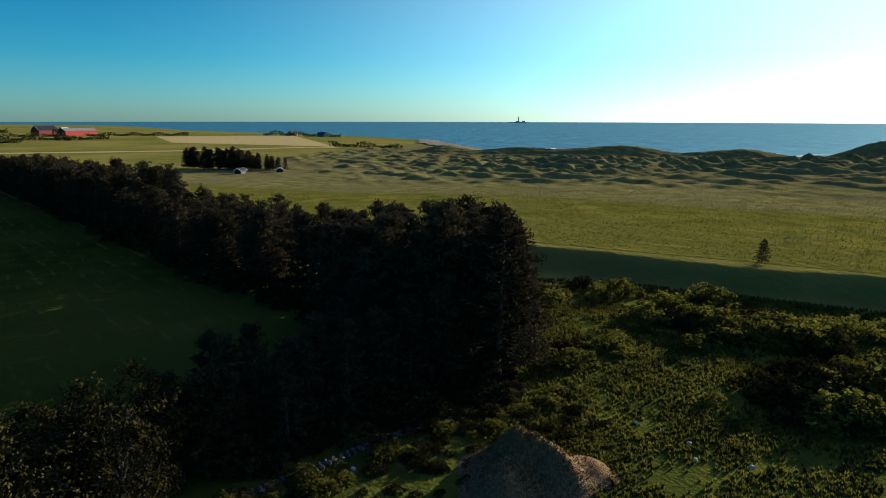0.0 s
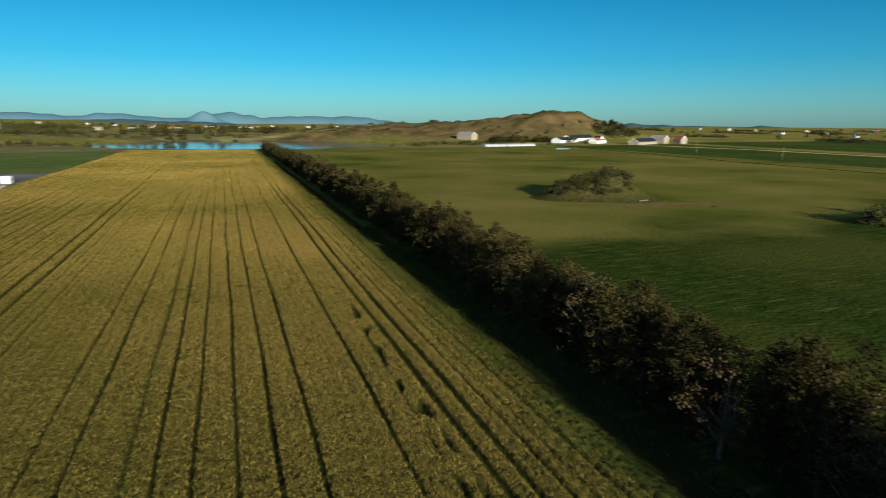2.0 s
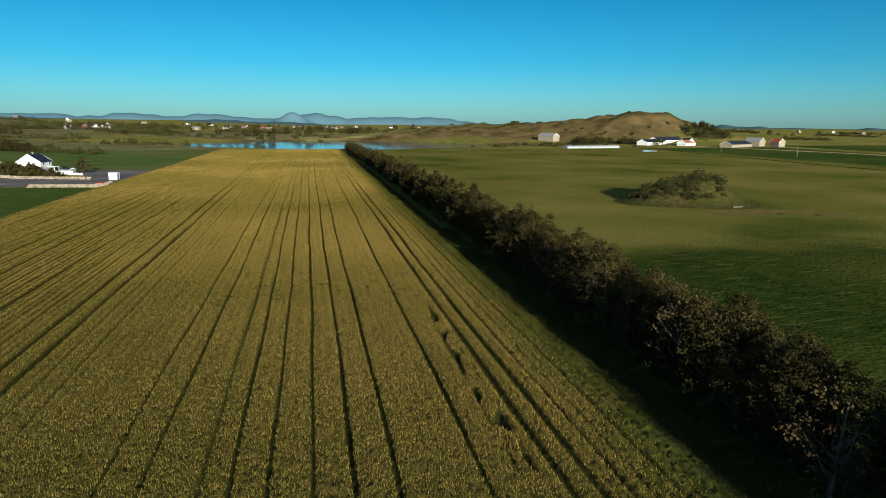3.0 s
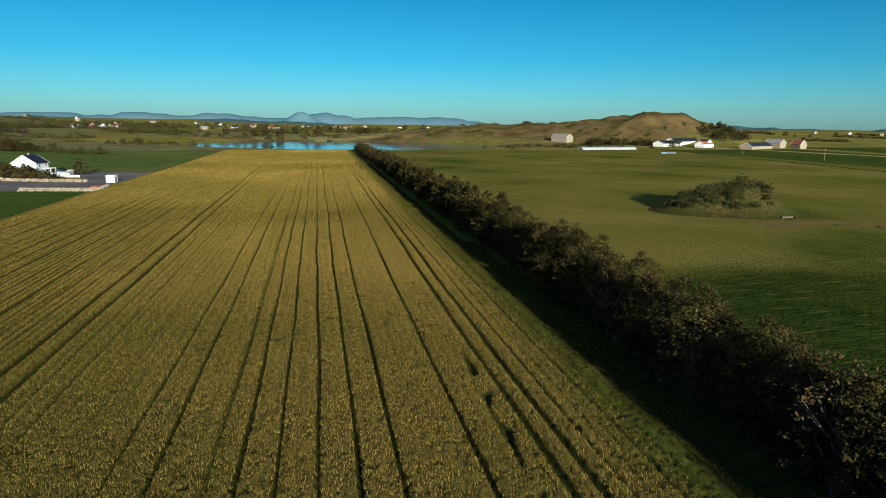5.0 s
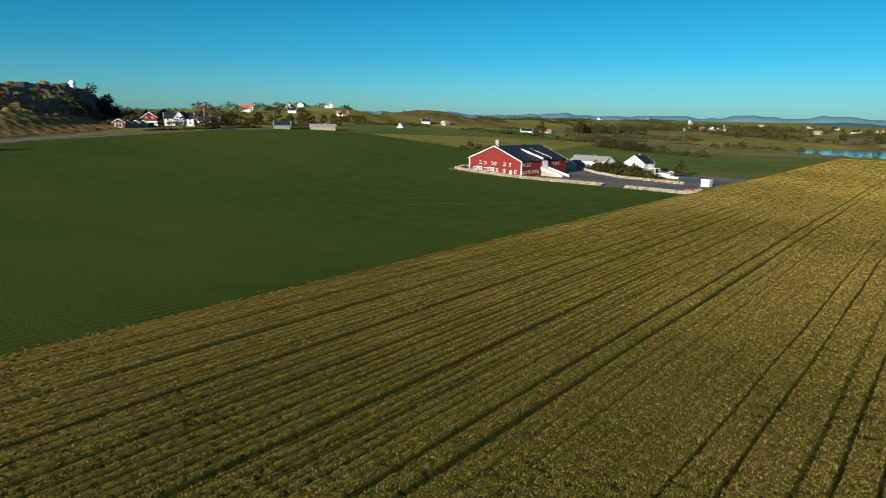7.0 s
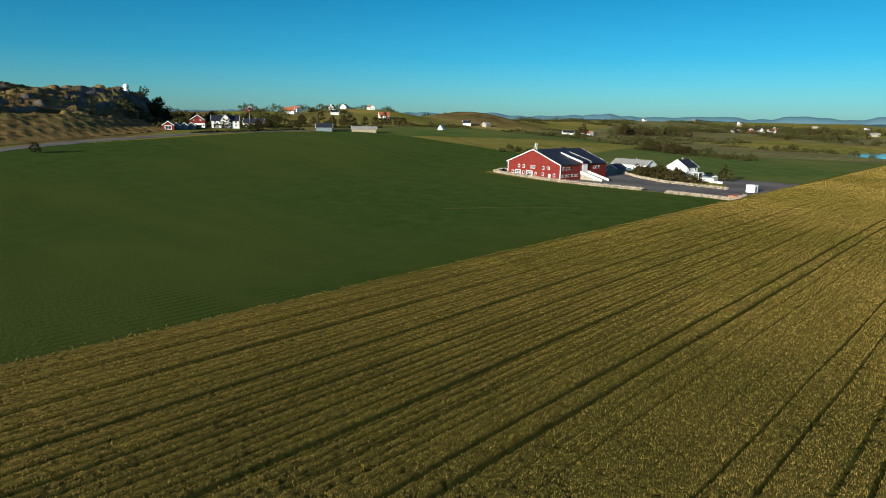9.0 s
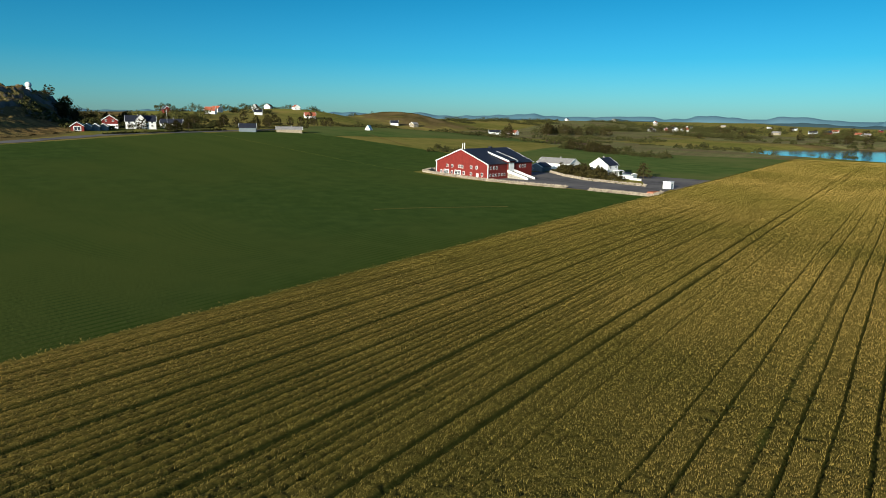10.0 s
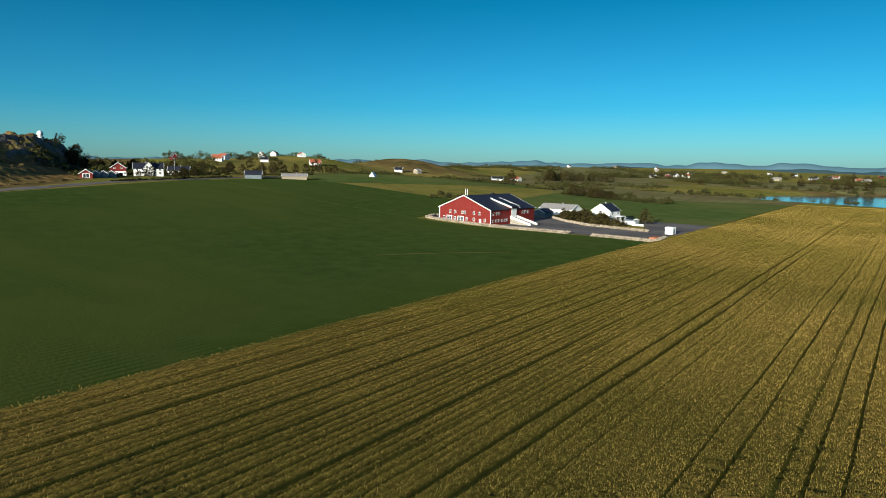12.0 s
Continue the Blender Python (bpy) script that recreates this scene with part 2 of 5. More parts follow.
HEAP = material("dry_earth", (0.085, 0.046, 0.026), (0.24, 0.145, 0.078), 5.0, 0.95, 0.22, 8.0, (0.17, 0.115, 0.06), 0.8)
LEAF_DRY = material("withered_leaf", (0.038, 0.026, 0.013), (0.080, 0.056, 0.026), 0.8, 0.8, per_object=0.2)
SCRUB = material("scrub_leaf", (0.050, 0.052, 0.012), (0.165, 0.148, 0.026), 0.35, 0.85, per_object=0.3, glow_through=0.35)
BARK = material("bark", (0.055, 0.042, 0.032), (0.120, 0.095, 0.075), 3.0, 0.9, 0.02, 12.0)
GLASS = material("window_glass", (0.02, 0.03, 0.04), (0.03, 0.04, 0.05), 1.0, 0.08, spec=0.6)
BRICK = material("brick", (0.28, 0.10, 0.06), (0.36, 0.15, 0.09), 3.0, 0.9)
TILE_RED = material("red_tiles", (0.22, 0.065, 0.04), (0.30, 0.10, 0.06), 1.5, 0.8)
GREY_ROOF = material("grey_roof", (0.16, 0.16, 0.16), (0.24, 0.23, 0.22), 1.0, 0.7)
BLUE_GREY = material("blue_grey_boards", (0.10, 0.13, 0.15), (0.15, 0.18, 0.20), 1.5, 0.8)
CREAM = material("cream_wall", (0.19, 0.165, 0.12), (0.27, 0.235, 0.18), 1.0, 0.8)
PLASTIC = material("white_plastic", (0.24, 0.26, 0.27), (0.34, 0.36, 0.37), 1.0, 0.4, spec=0.3)
PALE_BARK = material("bleached_bark", (0.05, 0.041, 0.034), (0.105, 0.09, 0.074), 3.0, 0.9, 0.02, 12.0)
WHITEWASH = material("weathered_whitewash", (0.48, 0.49, 0.49), (0.60, 0.61, 0.61), 1.0, 0.8)
ROUGH = material("rough_ground", (0.032, 0.042, 0.008), (0.125, 0.124, 0.020), 0.35, 0.95, 0.12, 3.0, (0.055, 0.064, 0.012), 0.12)
DEAD_WOOD = material("dead_wood", (0.07, 0.058, 0.047), (0.13, 0.11, 0.09), 3.0, 0.9, 0.02, 12.0)
DARK_STONE = material("mossy_stone", (0.030, 0.032, 0.026), (0.115, 0.110, 0.095), 1.6, 0.9, 0.03, 6.0)
BLUE_WRAP = material("blue_plastic", (0.25, 0.48, 0.58), (0.35, 0.58, 0.66), 1.0, 0.35)
PALE_WOOD = material("weathered_wood", (0.24, 0.21, 0.17), (0.36, 0.32, 0.26), 3.0, 0.9)
PALE_STONE = material("pale_stone", (0.28, 0.27, 0.25), (0.40, 0.38, 0.35), 4.0, 0.9, 0.02, 10.0)
STONES = material("wall_stones", (0.17, 0.14, 0.11), (0.40, 0.34, 0.26), 1.1, 0.9, 0.03, 6.0)
# paler still: haze painted into the mountains, islet and lighthouse
HAZE_FAR = material("haze_blue_far", (0.085, 0.175, 0.215), (0.100, 0.190, 0.23), 0.002, 1.0)


def water(name, colour, wave, height, rough, spec):
    m = material(name, colour, tuple(c * 1.25 for c in colour), 0.025, rough, height, wave, spec=spec)
    m.node_tree.nodes["Principled BSDF"].inputs["IOR"].default_value = 1.33
    return m


SEA = water("sea_water", (0.006, 0.060, 0.105), 0.045, 4.5, 0.38, 0.0)
body = SEA.node_tree
gloss = body.nodes.new("ShaderNodeBsdfGlossy")
# gloss tinted teal so the reflected sky turns bluer
gloss.inputs["Roughness"].default_value, gloss.inputs["Color"].default_value = 0.36, (0.66, 0.88, 0.95, 1)
blend = body.nodes.new("ShaderNodeMixShader")
blend.inputs["Fac"].default_value = 0.21
diffuse = body.nodes.new("ShaderNodeBsdfDiffuse")
# light and dark of the waves put into the water's colour as noise
wave_tone = next(n for n in body.nodes if n.bl_idname == "ShaderNodeValToRGB")
wave_tone.color_ramp.elements[0].color, wave_tone.color_ramp.elements[1].color = (0.001, 0.062, 0.100, 1), (0.004, 0.135, 0.185, 1)
body.links.new(wave_tone.outputs["Color"], diffuse.inputs["Color"])
body.links.new(body.nodes["Bump"].outputs["Normal"], diffuse.inputs["Normal"])
body.links.new(body.nodes["Bump"].outputs["Normal"], gloss.inputs["Normal"])
body.links.new(diffuse.outputs[0], blend.inputs[1])
body.links.new(gloss.outputs[0], blend.inputs[2])
body.links.new(blend.outputs[0], body.nodes["Material Output"].inputs["Surface"])
LAKE = water("lake_water", (0.008, 0.040, 0.070), 0.6, 0.02, 0.08, 0.5)

# ---- the lie of the land ----
SEA_LEVEL, LAKE_LEVEL = -6.0, -2.0
COAST = [(-900, -1500), (-200, -800), (60, -540), (156, -456), (245, -421), (331, -351), (365, -325), (444, -366), (622, -441), (738, -448), (900, -445), (1110, -400), (1400, -340), (1990, -360), (2400, -300), (3000, 100), (3300, 900), (3100, 2500), (3600, 5200)]


def smooth(a, b, v):
    t = np.clip((v - a) / (b - a), 0, 1)
    return t * t * (3 - 2 * t)


def bell(x, y, cx, cy, rx, ry, turn=0.0):
    c, s = math.cos(radians(turn)), math.sin(radians(turn))
    u, v = ((x - cx) * c + (y - cy) * s) / rx, (-(x - cx) * s + (y - cy) * c) / ry
    return np.exp(-(u * u + v * v))


def waves(x, y, size, seed):
    """Cheap smooth rolling noise, about -1 to 1."""
    r = np.random.RandomState(seed)
    z = 0
    for k in range(7):
        a, p, f = r.rand() * 6.283, r.rand() * 6.283, (0.6 + r.rand()) * 6.283 / size
        z = z + np.sin((x * np.cos(a) + y * np.sin(a)) * f + p)
    return z / 3.5


def coast(x, y):
    """Metres inland of the shore (minus: out at sea)."""
    best, side = np.full(np.shape(x), 1e9), np.ones(np.shape(x))
    for (ax, ay), (bx, by) in zip(COAST, COAST[1:]):
        dx, dy = bx - ax, by - ay
        t = np.clip(((x - ax) * dx + (y - ay) * dy) / (dx * dx + dy * dy), 0, 1)
        d = np.hypot(x - ax - t * dx, y - ay - t * dy)
        near = d < best
        side = np.where(near, np.where(dx * (y - ay) - dy * (x - ax) > 0, 1.0, -1.0), side)
        best = np.where(near, d, best)
    return best * side


def crag_sides(x, y):
    """Metres west of the crag's foot along the road, and south of its steep northern flank."""
    return -((x + 262) * 0.891 + (y - 60) * 0.453) - 9, 14 - ((x + 330) * 0.51 + (y - 130) * 0.86)


def land(x, y):
    x, y = np.asarray(x, float), np.asarray(y, float)
    z = 16 * smooth(120, 380, -x) * smooth(-420, -120, y) * (1 - 0.72 * smooth(400, 620, y) * smooth(-640, -430, x))          # the plain climbs to the village
    z = z + 3.5 * smooth(420, 900, y) * smooth(60, -220, x) + 3 * smooth(760, 1300, y) * (1 + 0.4 * waves(x, y, 300, 3))
    z = z + 11 * smooth(-410, -600, x) * smooth(270, 370, y) * smooth(640, 500, y)                  # the settled slope behind the village
    rough = waves(x, y, 60, 5) + 0.6 * waves(x, y, 27, 6)
    hill = 27 * bell(x, y, 425, 750, 62, 60) + 17 * bell(x, y, 352, 790, 80, 70) + 19 * bell(x, y, 235, 860, 150, 80) + 15 * bell(x, y, 478, 722, 62, 60)
    z = z + hill * (1 + 0.05 * rough)                                # the hill behind the farms
    west, south = crag_sides(x, y)
    crag = (7 * smooth(0, 60, west) + 14 * smooth(52, 112, west) + 4 * smooth(112, 180, west)) * smooth(-2, 30, south) * smooth(-160, -30, y) * smooth(-580, -480, x)
    ledge = np.abs(waves(x, y, 42, 41)) + 0.5 * np.abs(waves(x, y, 17, 42))
    z = z + crag * (1.08 + 0.07 * rough - 0.17 * ledge) + 2 * bell(x, y, -560, 310, 110, 90) + 1.5 * bell(x, y, -455, 186, 45, 28)      # the crag over the village
    z = z + 16 * bell(x, y, -590, 700, 80, 70) * (1 + 0.06 * rough) + 9 * bell(x, y, -640, 560, 120, 70)
    s = (x - 54) * 0.476 - (y + 70.5) * 0.88 + 1.1 * waves(x, y, 17, 31)
    z = z + 2.9 * smooth(0, 4.2, s) * smooth(190, 110, x) * smooth(-120, -20, x)      # the bank below the meadow
    z = z - 5.5 * smooth(1.25, 0.9, np.hypot((x - 35) / 150, (y - 685) / 130) + 0.08 * waves(x, y, 90, 9))       # the lake's hollow
    c = coast(x, y)
    return z - 3.0 * smooth(160, 40, c) - 12 * smooth(25, -60, c)


def sheet(name, xs, ys, fn, mat, smooth_faces=True):
    """A grid over xs, ys (2D arrays) at the heights fn gives."""
    zs = fn(xs, ys)
    n, m = xs.shape
    verts = np.stack([xs, ys, zs], -1).reshape(-1, 3)
    i = np.arange(n * m).reshape(n, m)
    q = np.stack([i[:-1, :-1], i[1:, :-1], i[1:, 1:], i[:-1, 1:]], -1).reshape(-1, 4)
    me = bpy.data.meshes.new(name)
    me.from_pydata(verts.tolist(), [], q.tolist())
    me.materials.append(mat)
    me.polygons.foreach_set("use_smooth", [smooth_faces] * len(me.polygons))
    me.update()
    return new(name, me)


rad = np.concatenate([[0.5], np.geomspace(4, 56, 14), np.linspace(58, 124, 45), np.linspace(129, 1000, 164), np.geomspace(1020, 4900, 45)])
ang = np.linspace(0, 2 * math.pi, 721)
RR, AA = np.meshgrid(rad, ang, indexing="ij")
ground = tagged(sheet("ground", RR * np.cos(AA), RR * np.sin(AA), land, GRASS), "grassy farmland plain with low hills, reaching to the sea", "ground", kind="structure")
GX, GY = (RR * np.cos(AA)).ravel(), (RR * np.sin(AA)).ravel()
cover = bell(GX, GY, 418, 765, 120, 95) + bell(GX, GY, 330, 800, 110, 80) + 0.9 * bell(GX, GY, 160, 860, 200, 75) + 1.1 * smooth(-7, 4, crag_sides(GX, GY)[0]) * smooth(-24, 4, crag_sides(GX, GY)[1]) * smooth(-900, -700, GX) * smooth(-200, -30, GY) + 0.9 * bell(GX, GY, -590, 700, 120, 90)
cover = cover + 0.75 * bell(GX, GY, -60, 850, 220, 90) + 0.8 * bell(GX, GY, 225, 620, 70, 60)
ground.data.attributes.new("heath", "FLOAT", "POINT").data.foreach_set("value", np.clip(cover * 0.75, 0, 0.75).astype(np.float32))


def rect(name, corners, step, mat, lift, label, category="field", fn=None):
    """A four-cornered patch of land that follows the ground, lift metres above it."""
    (ax, ay), (bx, by), (cx, cy), (dx, dy) = corners
    n = max(2, int(math.hypot(bx - ax, by - ay) / step))
    m = max(2, int(math.hypot(dx - ax, dy - ay) / step))
    U, V = np.meshgrid(np.linspace(0, 1, n), np.linspace(0, 1, m), indexing="ij")
    X = (ax * (1 - U) + bx * U) * (1 - V) + (dx * (1 - U) + cx * U) * V
    Y = (ay * (1 - U) + by * U) * (1 - V) + (dy * (1 - U) + cy * U) * V
    return tagged(sheet(name, X, Y, fn or (lambda x, y: land(x, y) + lift), mat), label, category, kind="structure")


def ribbon(name, points, width, mat, lift, label, category):
    """A strip of land along a line of points."""
    P = np.array(points, float)
    k = np.arange(len(P))
    t = np.linspace(0, len(P) - 1, 24 * (len(P) - 1) + 1)
    X, Y = np.interp(t, k, P[:, 0]), np.interp(t, k, P[:, 1])
    dx, dy = np.gradient(X), np.gradient(Y)
    n = np.hypot(dx, dy)
    wob = 1 + 0.15 * np.sin(t * 9.1) + 0.1 * np.sin(t * 23.7)
    W = np.linspace(-0.5, 0.5, 4)[:, None] * width * wob[None]
    return tagged(sheet(name, X + W * (-dy / n), Y + W * (dx / n), lambda x, y: land(x, y) + lift, mat), label, category, kind="structure")


def disc(name, cx, cy, rx, ry, z, mat, label):
    bm = bmesh.new()
    bmesh.ops.create_circle(bm, cap_ends=True, segments=96, radius=1.0)
    for v in bm.verts:
        v.co = (cx + v.co.x * rx, cy + v.co.y * ry, z)
    me = bpy.data.meshes.new(name)
    bm.to_mesh(me)
    bm.free()
    me.materials.append(mat)
    return tagged(new(name, me), label, "water", kind="structure")


disc("sea", 0, 0, 4950, 4950, SEA_LEVEL, SEA, "deep blue open sea with small waves")
disc("lake", 35, 685, 230, 190, LAKE_LEVEL, LAKE, "calm blue lake beyond the fields")

# the fields, as patches of their own on the plain
paddock = rect("pasture_1", [(31, -34.5), (345, 12.5), (300, 530), (31, 540)], 5, FIELD_GREEN, 0.075, "grass field, deep green near the pines and yellowing further out")
px, py = np.array([v.co[:2] for v in paddock.data.vertices]).T
paddock.data.attributes.new("heath", "FLOAT", "POINT").data.foreach_set("value", (0.55 * smooth(70, 122, py - 0.1 * (px - 31) + 5 * waves(px, py, 50, 83))).astype(np.float32))
rect("green_field_2", [(-64.5, -60), (-64.5, 231), (-331, 231), (-221, -60)], 6, FIELD_LUSH, 0.05, "even green grass field with faint mowing lines")
rect("green_field_7", [(-169, 231.2), (-325, 231.2), (-336, 299), (-190, 318)], 6, FIELD_LUSH, 0.07, "green grass field behind the red barn")
rect("green_field_3", [(-60, 302), (-66, 500), (-230, 520), (-190, 320)], 6, FIELD_HAZED, 0.05, "bright green grass field behind the farm")
rect("green_field_4", [(330, 120), (440, 120), (470, 560), (308, 530)], 8, FIELD_DEEP, 0.05, "deep green field beyond the pasture")
rect("green_field_5", [(480, 60), (900, 40), (980, 620), (500, 600)], 14, FIELD_DEEP, 0.08, "wide green field towards the village")
rect("green_field_6", [(-300, 300), (-230, 520), (-420, 560), (-400, 330)], 8, FIELD_HAZED, 0.10, "green sloping field near the village")
rect("dry_pasture_1", [(-235, 470), (-66, 505), (-60, 585), (-250, 640)], 9, FIELD_PALE, 0.12, "dry pasture before the lake, coloured paler for haze")
rect("dry_pasture_2", [(-460, 600), (-260, 600), (-215, 800), (-480, 830)], 10, FIELD_PALE, 0.12, "dry pasture on rolling ground, coloured paler for haze")
rect("dry_pasture_3", [(-200, 790), (330, 850), (420, 1080), (-260, 1050)], 12, FIELD_PALE, 0.15, "heathy pasture beyond the lake, coloured paler for haze")
rect("dry_pasture_4", [(-480, 836), (-270, 806), (-270, 1500), (-700, 1500)], 14, FIELD_PALE, 0.15, "dry pasture on the far plain, coloured paler for haze")
rect("ploughed_field", [(-250, 500), (-190, 490), (-215, 560), (-290, 575)], 6, SOIL, 0.15, "brown bare ploughed field")
rect("stubble_field", [(458, -222), (614, -132), (830, -160), (790, -321)], 10, STRAW, 0.15, "pale golden stubble field near the shore")
ribbon("stubble_strip_2", [(492, 20), (487, -2), (460, -97), (458, -222)], 15, STRAW, 0.18, "narrow pale strip of straw stubble", "field")
ribbon("stubble_strip_1", [(360, 640), (404, 560), (437, 420), (440, 290), (452, 150), (492, 20)], 11, STRAW, 0.14, "narrow pale strip of straw stubble", "field")
ribbon("ditch", [(318, 560), (302, 420), (291, 300), (290, 200), (324, 110)], 4.0, DARK_GRASS, 0.10, "dark overgrown ditch along the pasture", "ditch")
ribbon("road_1", [(-260, 60), (-291, 111), (-306, 145), (-325, 184), (-334, 240), (-345, 300)], 7, ASPHALT, 0.12, "grey road at the foot of the crag", "road")


def crag_height(x, y):
    """The crag with its ledges, gullies and outcrops, level with the land at its rim."""
    west, south = crag_sides(x, y)
    bare = smooth(44, 66, west) * smooth(140, 104, west) * smooth(4, 26, south) * smooth(-20, 30, y)
    ridge = 1 - np.abs(waves(x + 0.4 * y, y - 0.3 * x, 30, 91)) * 1.2
    small = 1 - np.abs(waves(x, y, 12, 92)) * 1.3
    steps = np.round(land(x, y) / 3.2 + 0.5 * waves(x, y, 24, 93)) * 3.2 - land(x, y)
    return land(x, y) + 0.12 + bare * (2.2 * np.clip(ridge, -0.6, 1) + 1.5 * np.clip(small, -0.5, 1) - 1.4 + 0.75 * steps) + 0.35 * waves(x, y, 7, 94) * smooth(0, 12, west)


crag = rect("crag", [(-262, 48), (-345, 178), (-520, 236), (-470, 30)], 1.5, CRAG, 0, "brown craggy hill with rock ledges and dry grass", "hill", crag_height)
cz = np.array([v.normal.z for v in crag.data.vertices])
crag.data.attributes.new("heath", "FLOAT", "POINT").data.foreach_set("value", (0.6 * smooth(0.90, 0.66, cz)).astype(np.float32))
rect("meadow", [(30, -92), (162, -20.6), (262, -39), (8, -167)], 4, MEADOW, 0.04, "yellowing rough meadow between the bank and dunes", "meadow")
rect("rough_ground", [(4, -28), (33.5, -6), (60, -61), (20, -88)], 1.5, ROUGH, 0.05, "rough ground with weeds and mossy grass", "rough ground")
ribbon("field_path", [(-303.5, 342.4), (-275.3, 329.4), (-244.4, 316.3)], 1.6, WORN, 0.14, "narrow dry path down the slope", "track")
ribbon("mown_line", [(-110.9, 146.7), (-104.1, 157), (-87.4, 176.4)], 0.7, WORN, 0.09, "faint dry line across the green field", "track")
ribbon("dirt_track", [(345, 14), (312, 13.4), (156, -12), (107, -20.2), (84, -23.7), (70, -26.5)], 0.6, SOIL, 0.10, "worn earth track along the pines", "track")


# ---- mesh helpers ----
class Build:
    """Gathers faces of one mesh."""

    def __init__(self):
        self.v, self.f, self.m = [], [], []

    def add(self, verts, faces, mat=0):
        o = len(self.v)
        self.v += [tuple(map(float, p)) for p in verts]
        self.f += [tuple(o + i for i in q) for q in faces]
        self.m += [mat] * len(faces)
        return self

    def box(self, x0, y0, z0, x1, y1, z1, mat=0):
        return self.add([(x0, y0, z0), (x1, y0, z0), (x1, y1, z0), (x0, y1, z0), (x0, y0, z1), (x1, y0, z1), (x1, y1, z1), (x0, y1, z1)],
                        [(3, 2, 1, 0), (4, 5, 6, 7), (0, 1, 5, 4), (1, 2, 6, 5), (2, 3, 7, 6), (3, 0, 4, 7)], mat)

    def gable(self, w, l, e, r, mat=0):
        """A house body: width w along x (gables face -y and +y), length l, eaves at e, ridge at r."""
        h = w / 2
        return self.add([(-h, 0, 0), (h, 0, 0), (h, l, 0), (-h, l, 0), (-h, 0, e), (h, 0, e), (h, l, e), (-h, l, e), (0, 0, r), (0, l, r)],
                        [(0, 1, 5, 8, 4), (2, 3, 7, 9, 6), (1, 2, 6, 5), (3, 0, 4, 7), (4, 8, 9, 7), (5, 6, 9, 8)], mat)

    def tube(self, pts, radii, sides=6, mat=0):
        P = [Vector(p) for p in pts]
        rings = []
        for i, p in enumerate(P):
            d = (P[min(i + 1, len(P) - 1)] - P[max(i - 1, 0)]).normalized()
            a = d.cross(Vector((0.3, 0.9, 0.2))).normalized()
            b = d.cross(a)
            rings.append([p + radii[i] * (a * math.cos(k * 6.2832 / sides) + b * math.sin(k * 6.2832 / sides)) for k in range(sides)])
        v = [q for ring in rings for q in ring]
        f = [(i * sides + k, i * sides + (k + 1) % sides, (i + 1) * sides + (k + 1) % sides, (i + 1) * sides + k) for i in range(len(P) - 1) for k in range(sides)]
        f.append(tuple(range((len(P) - 1) * sides, len(P) * sides)))
        return self.add(v, f, mat)

    def mesh(self, name, mats, soft=False):
        me = bpy.data.meshes.new(name)
        me.from_pydata(self.v, [], self.f)
        for m in mats if isinstance(mats, (list, tuple)) else [mats]:
            me.materials.append(m)
        me.polygons.foreach_set("material_index", self.m)
        if soft:
            me.polygons.foreach_set("use_smooth", [True] * len(self.f))
        me.update()
        return me


def thing(name, m, label, category, group=""):
    """An empty at the thing's base, to which its parts belong."""
    ob = new(name)
    ob.matrix_world = m
    return tagged(ob, label, category, group)


def part(name, me, parent, m=None, label=""):
    ob = new(name, me)
    ob.parent = parent
    if m is not None:
        ob.matrix_basis = m
    return tagged(ob, label)


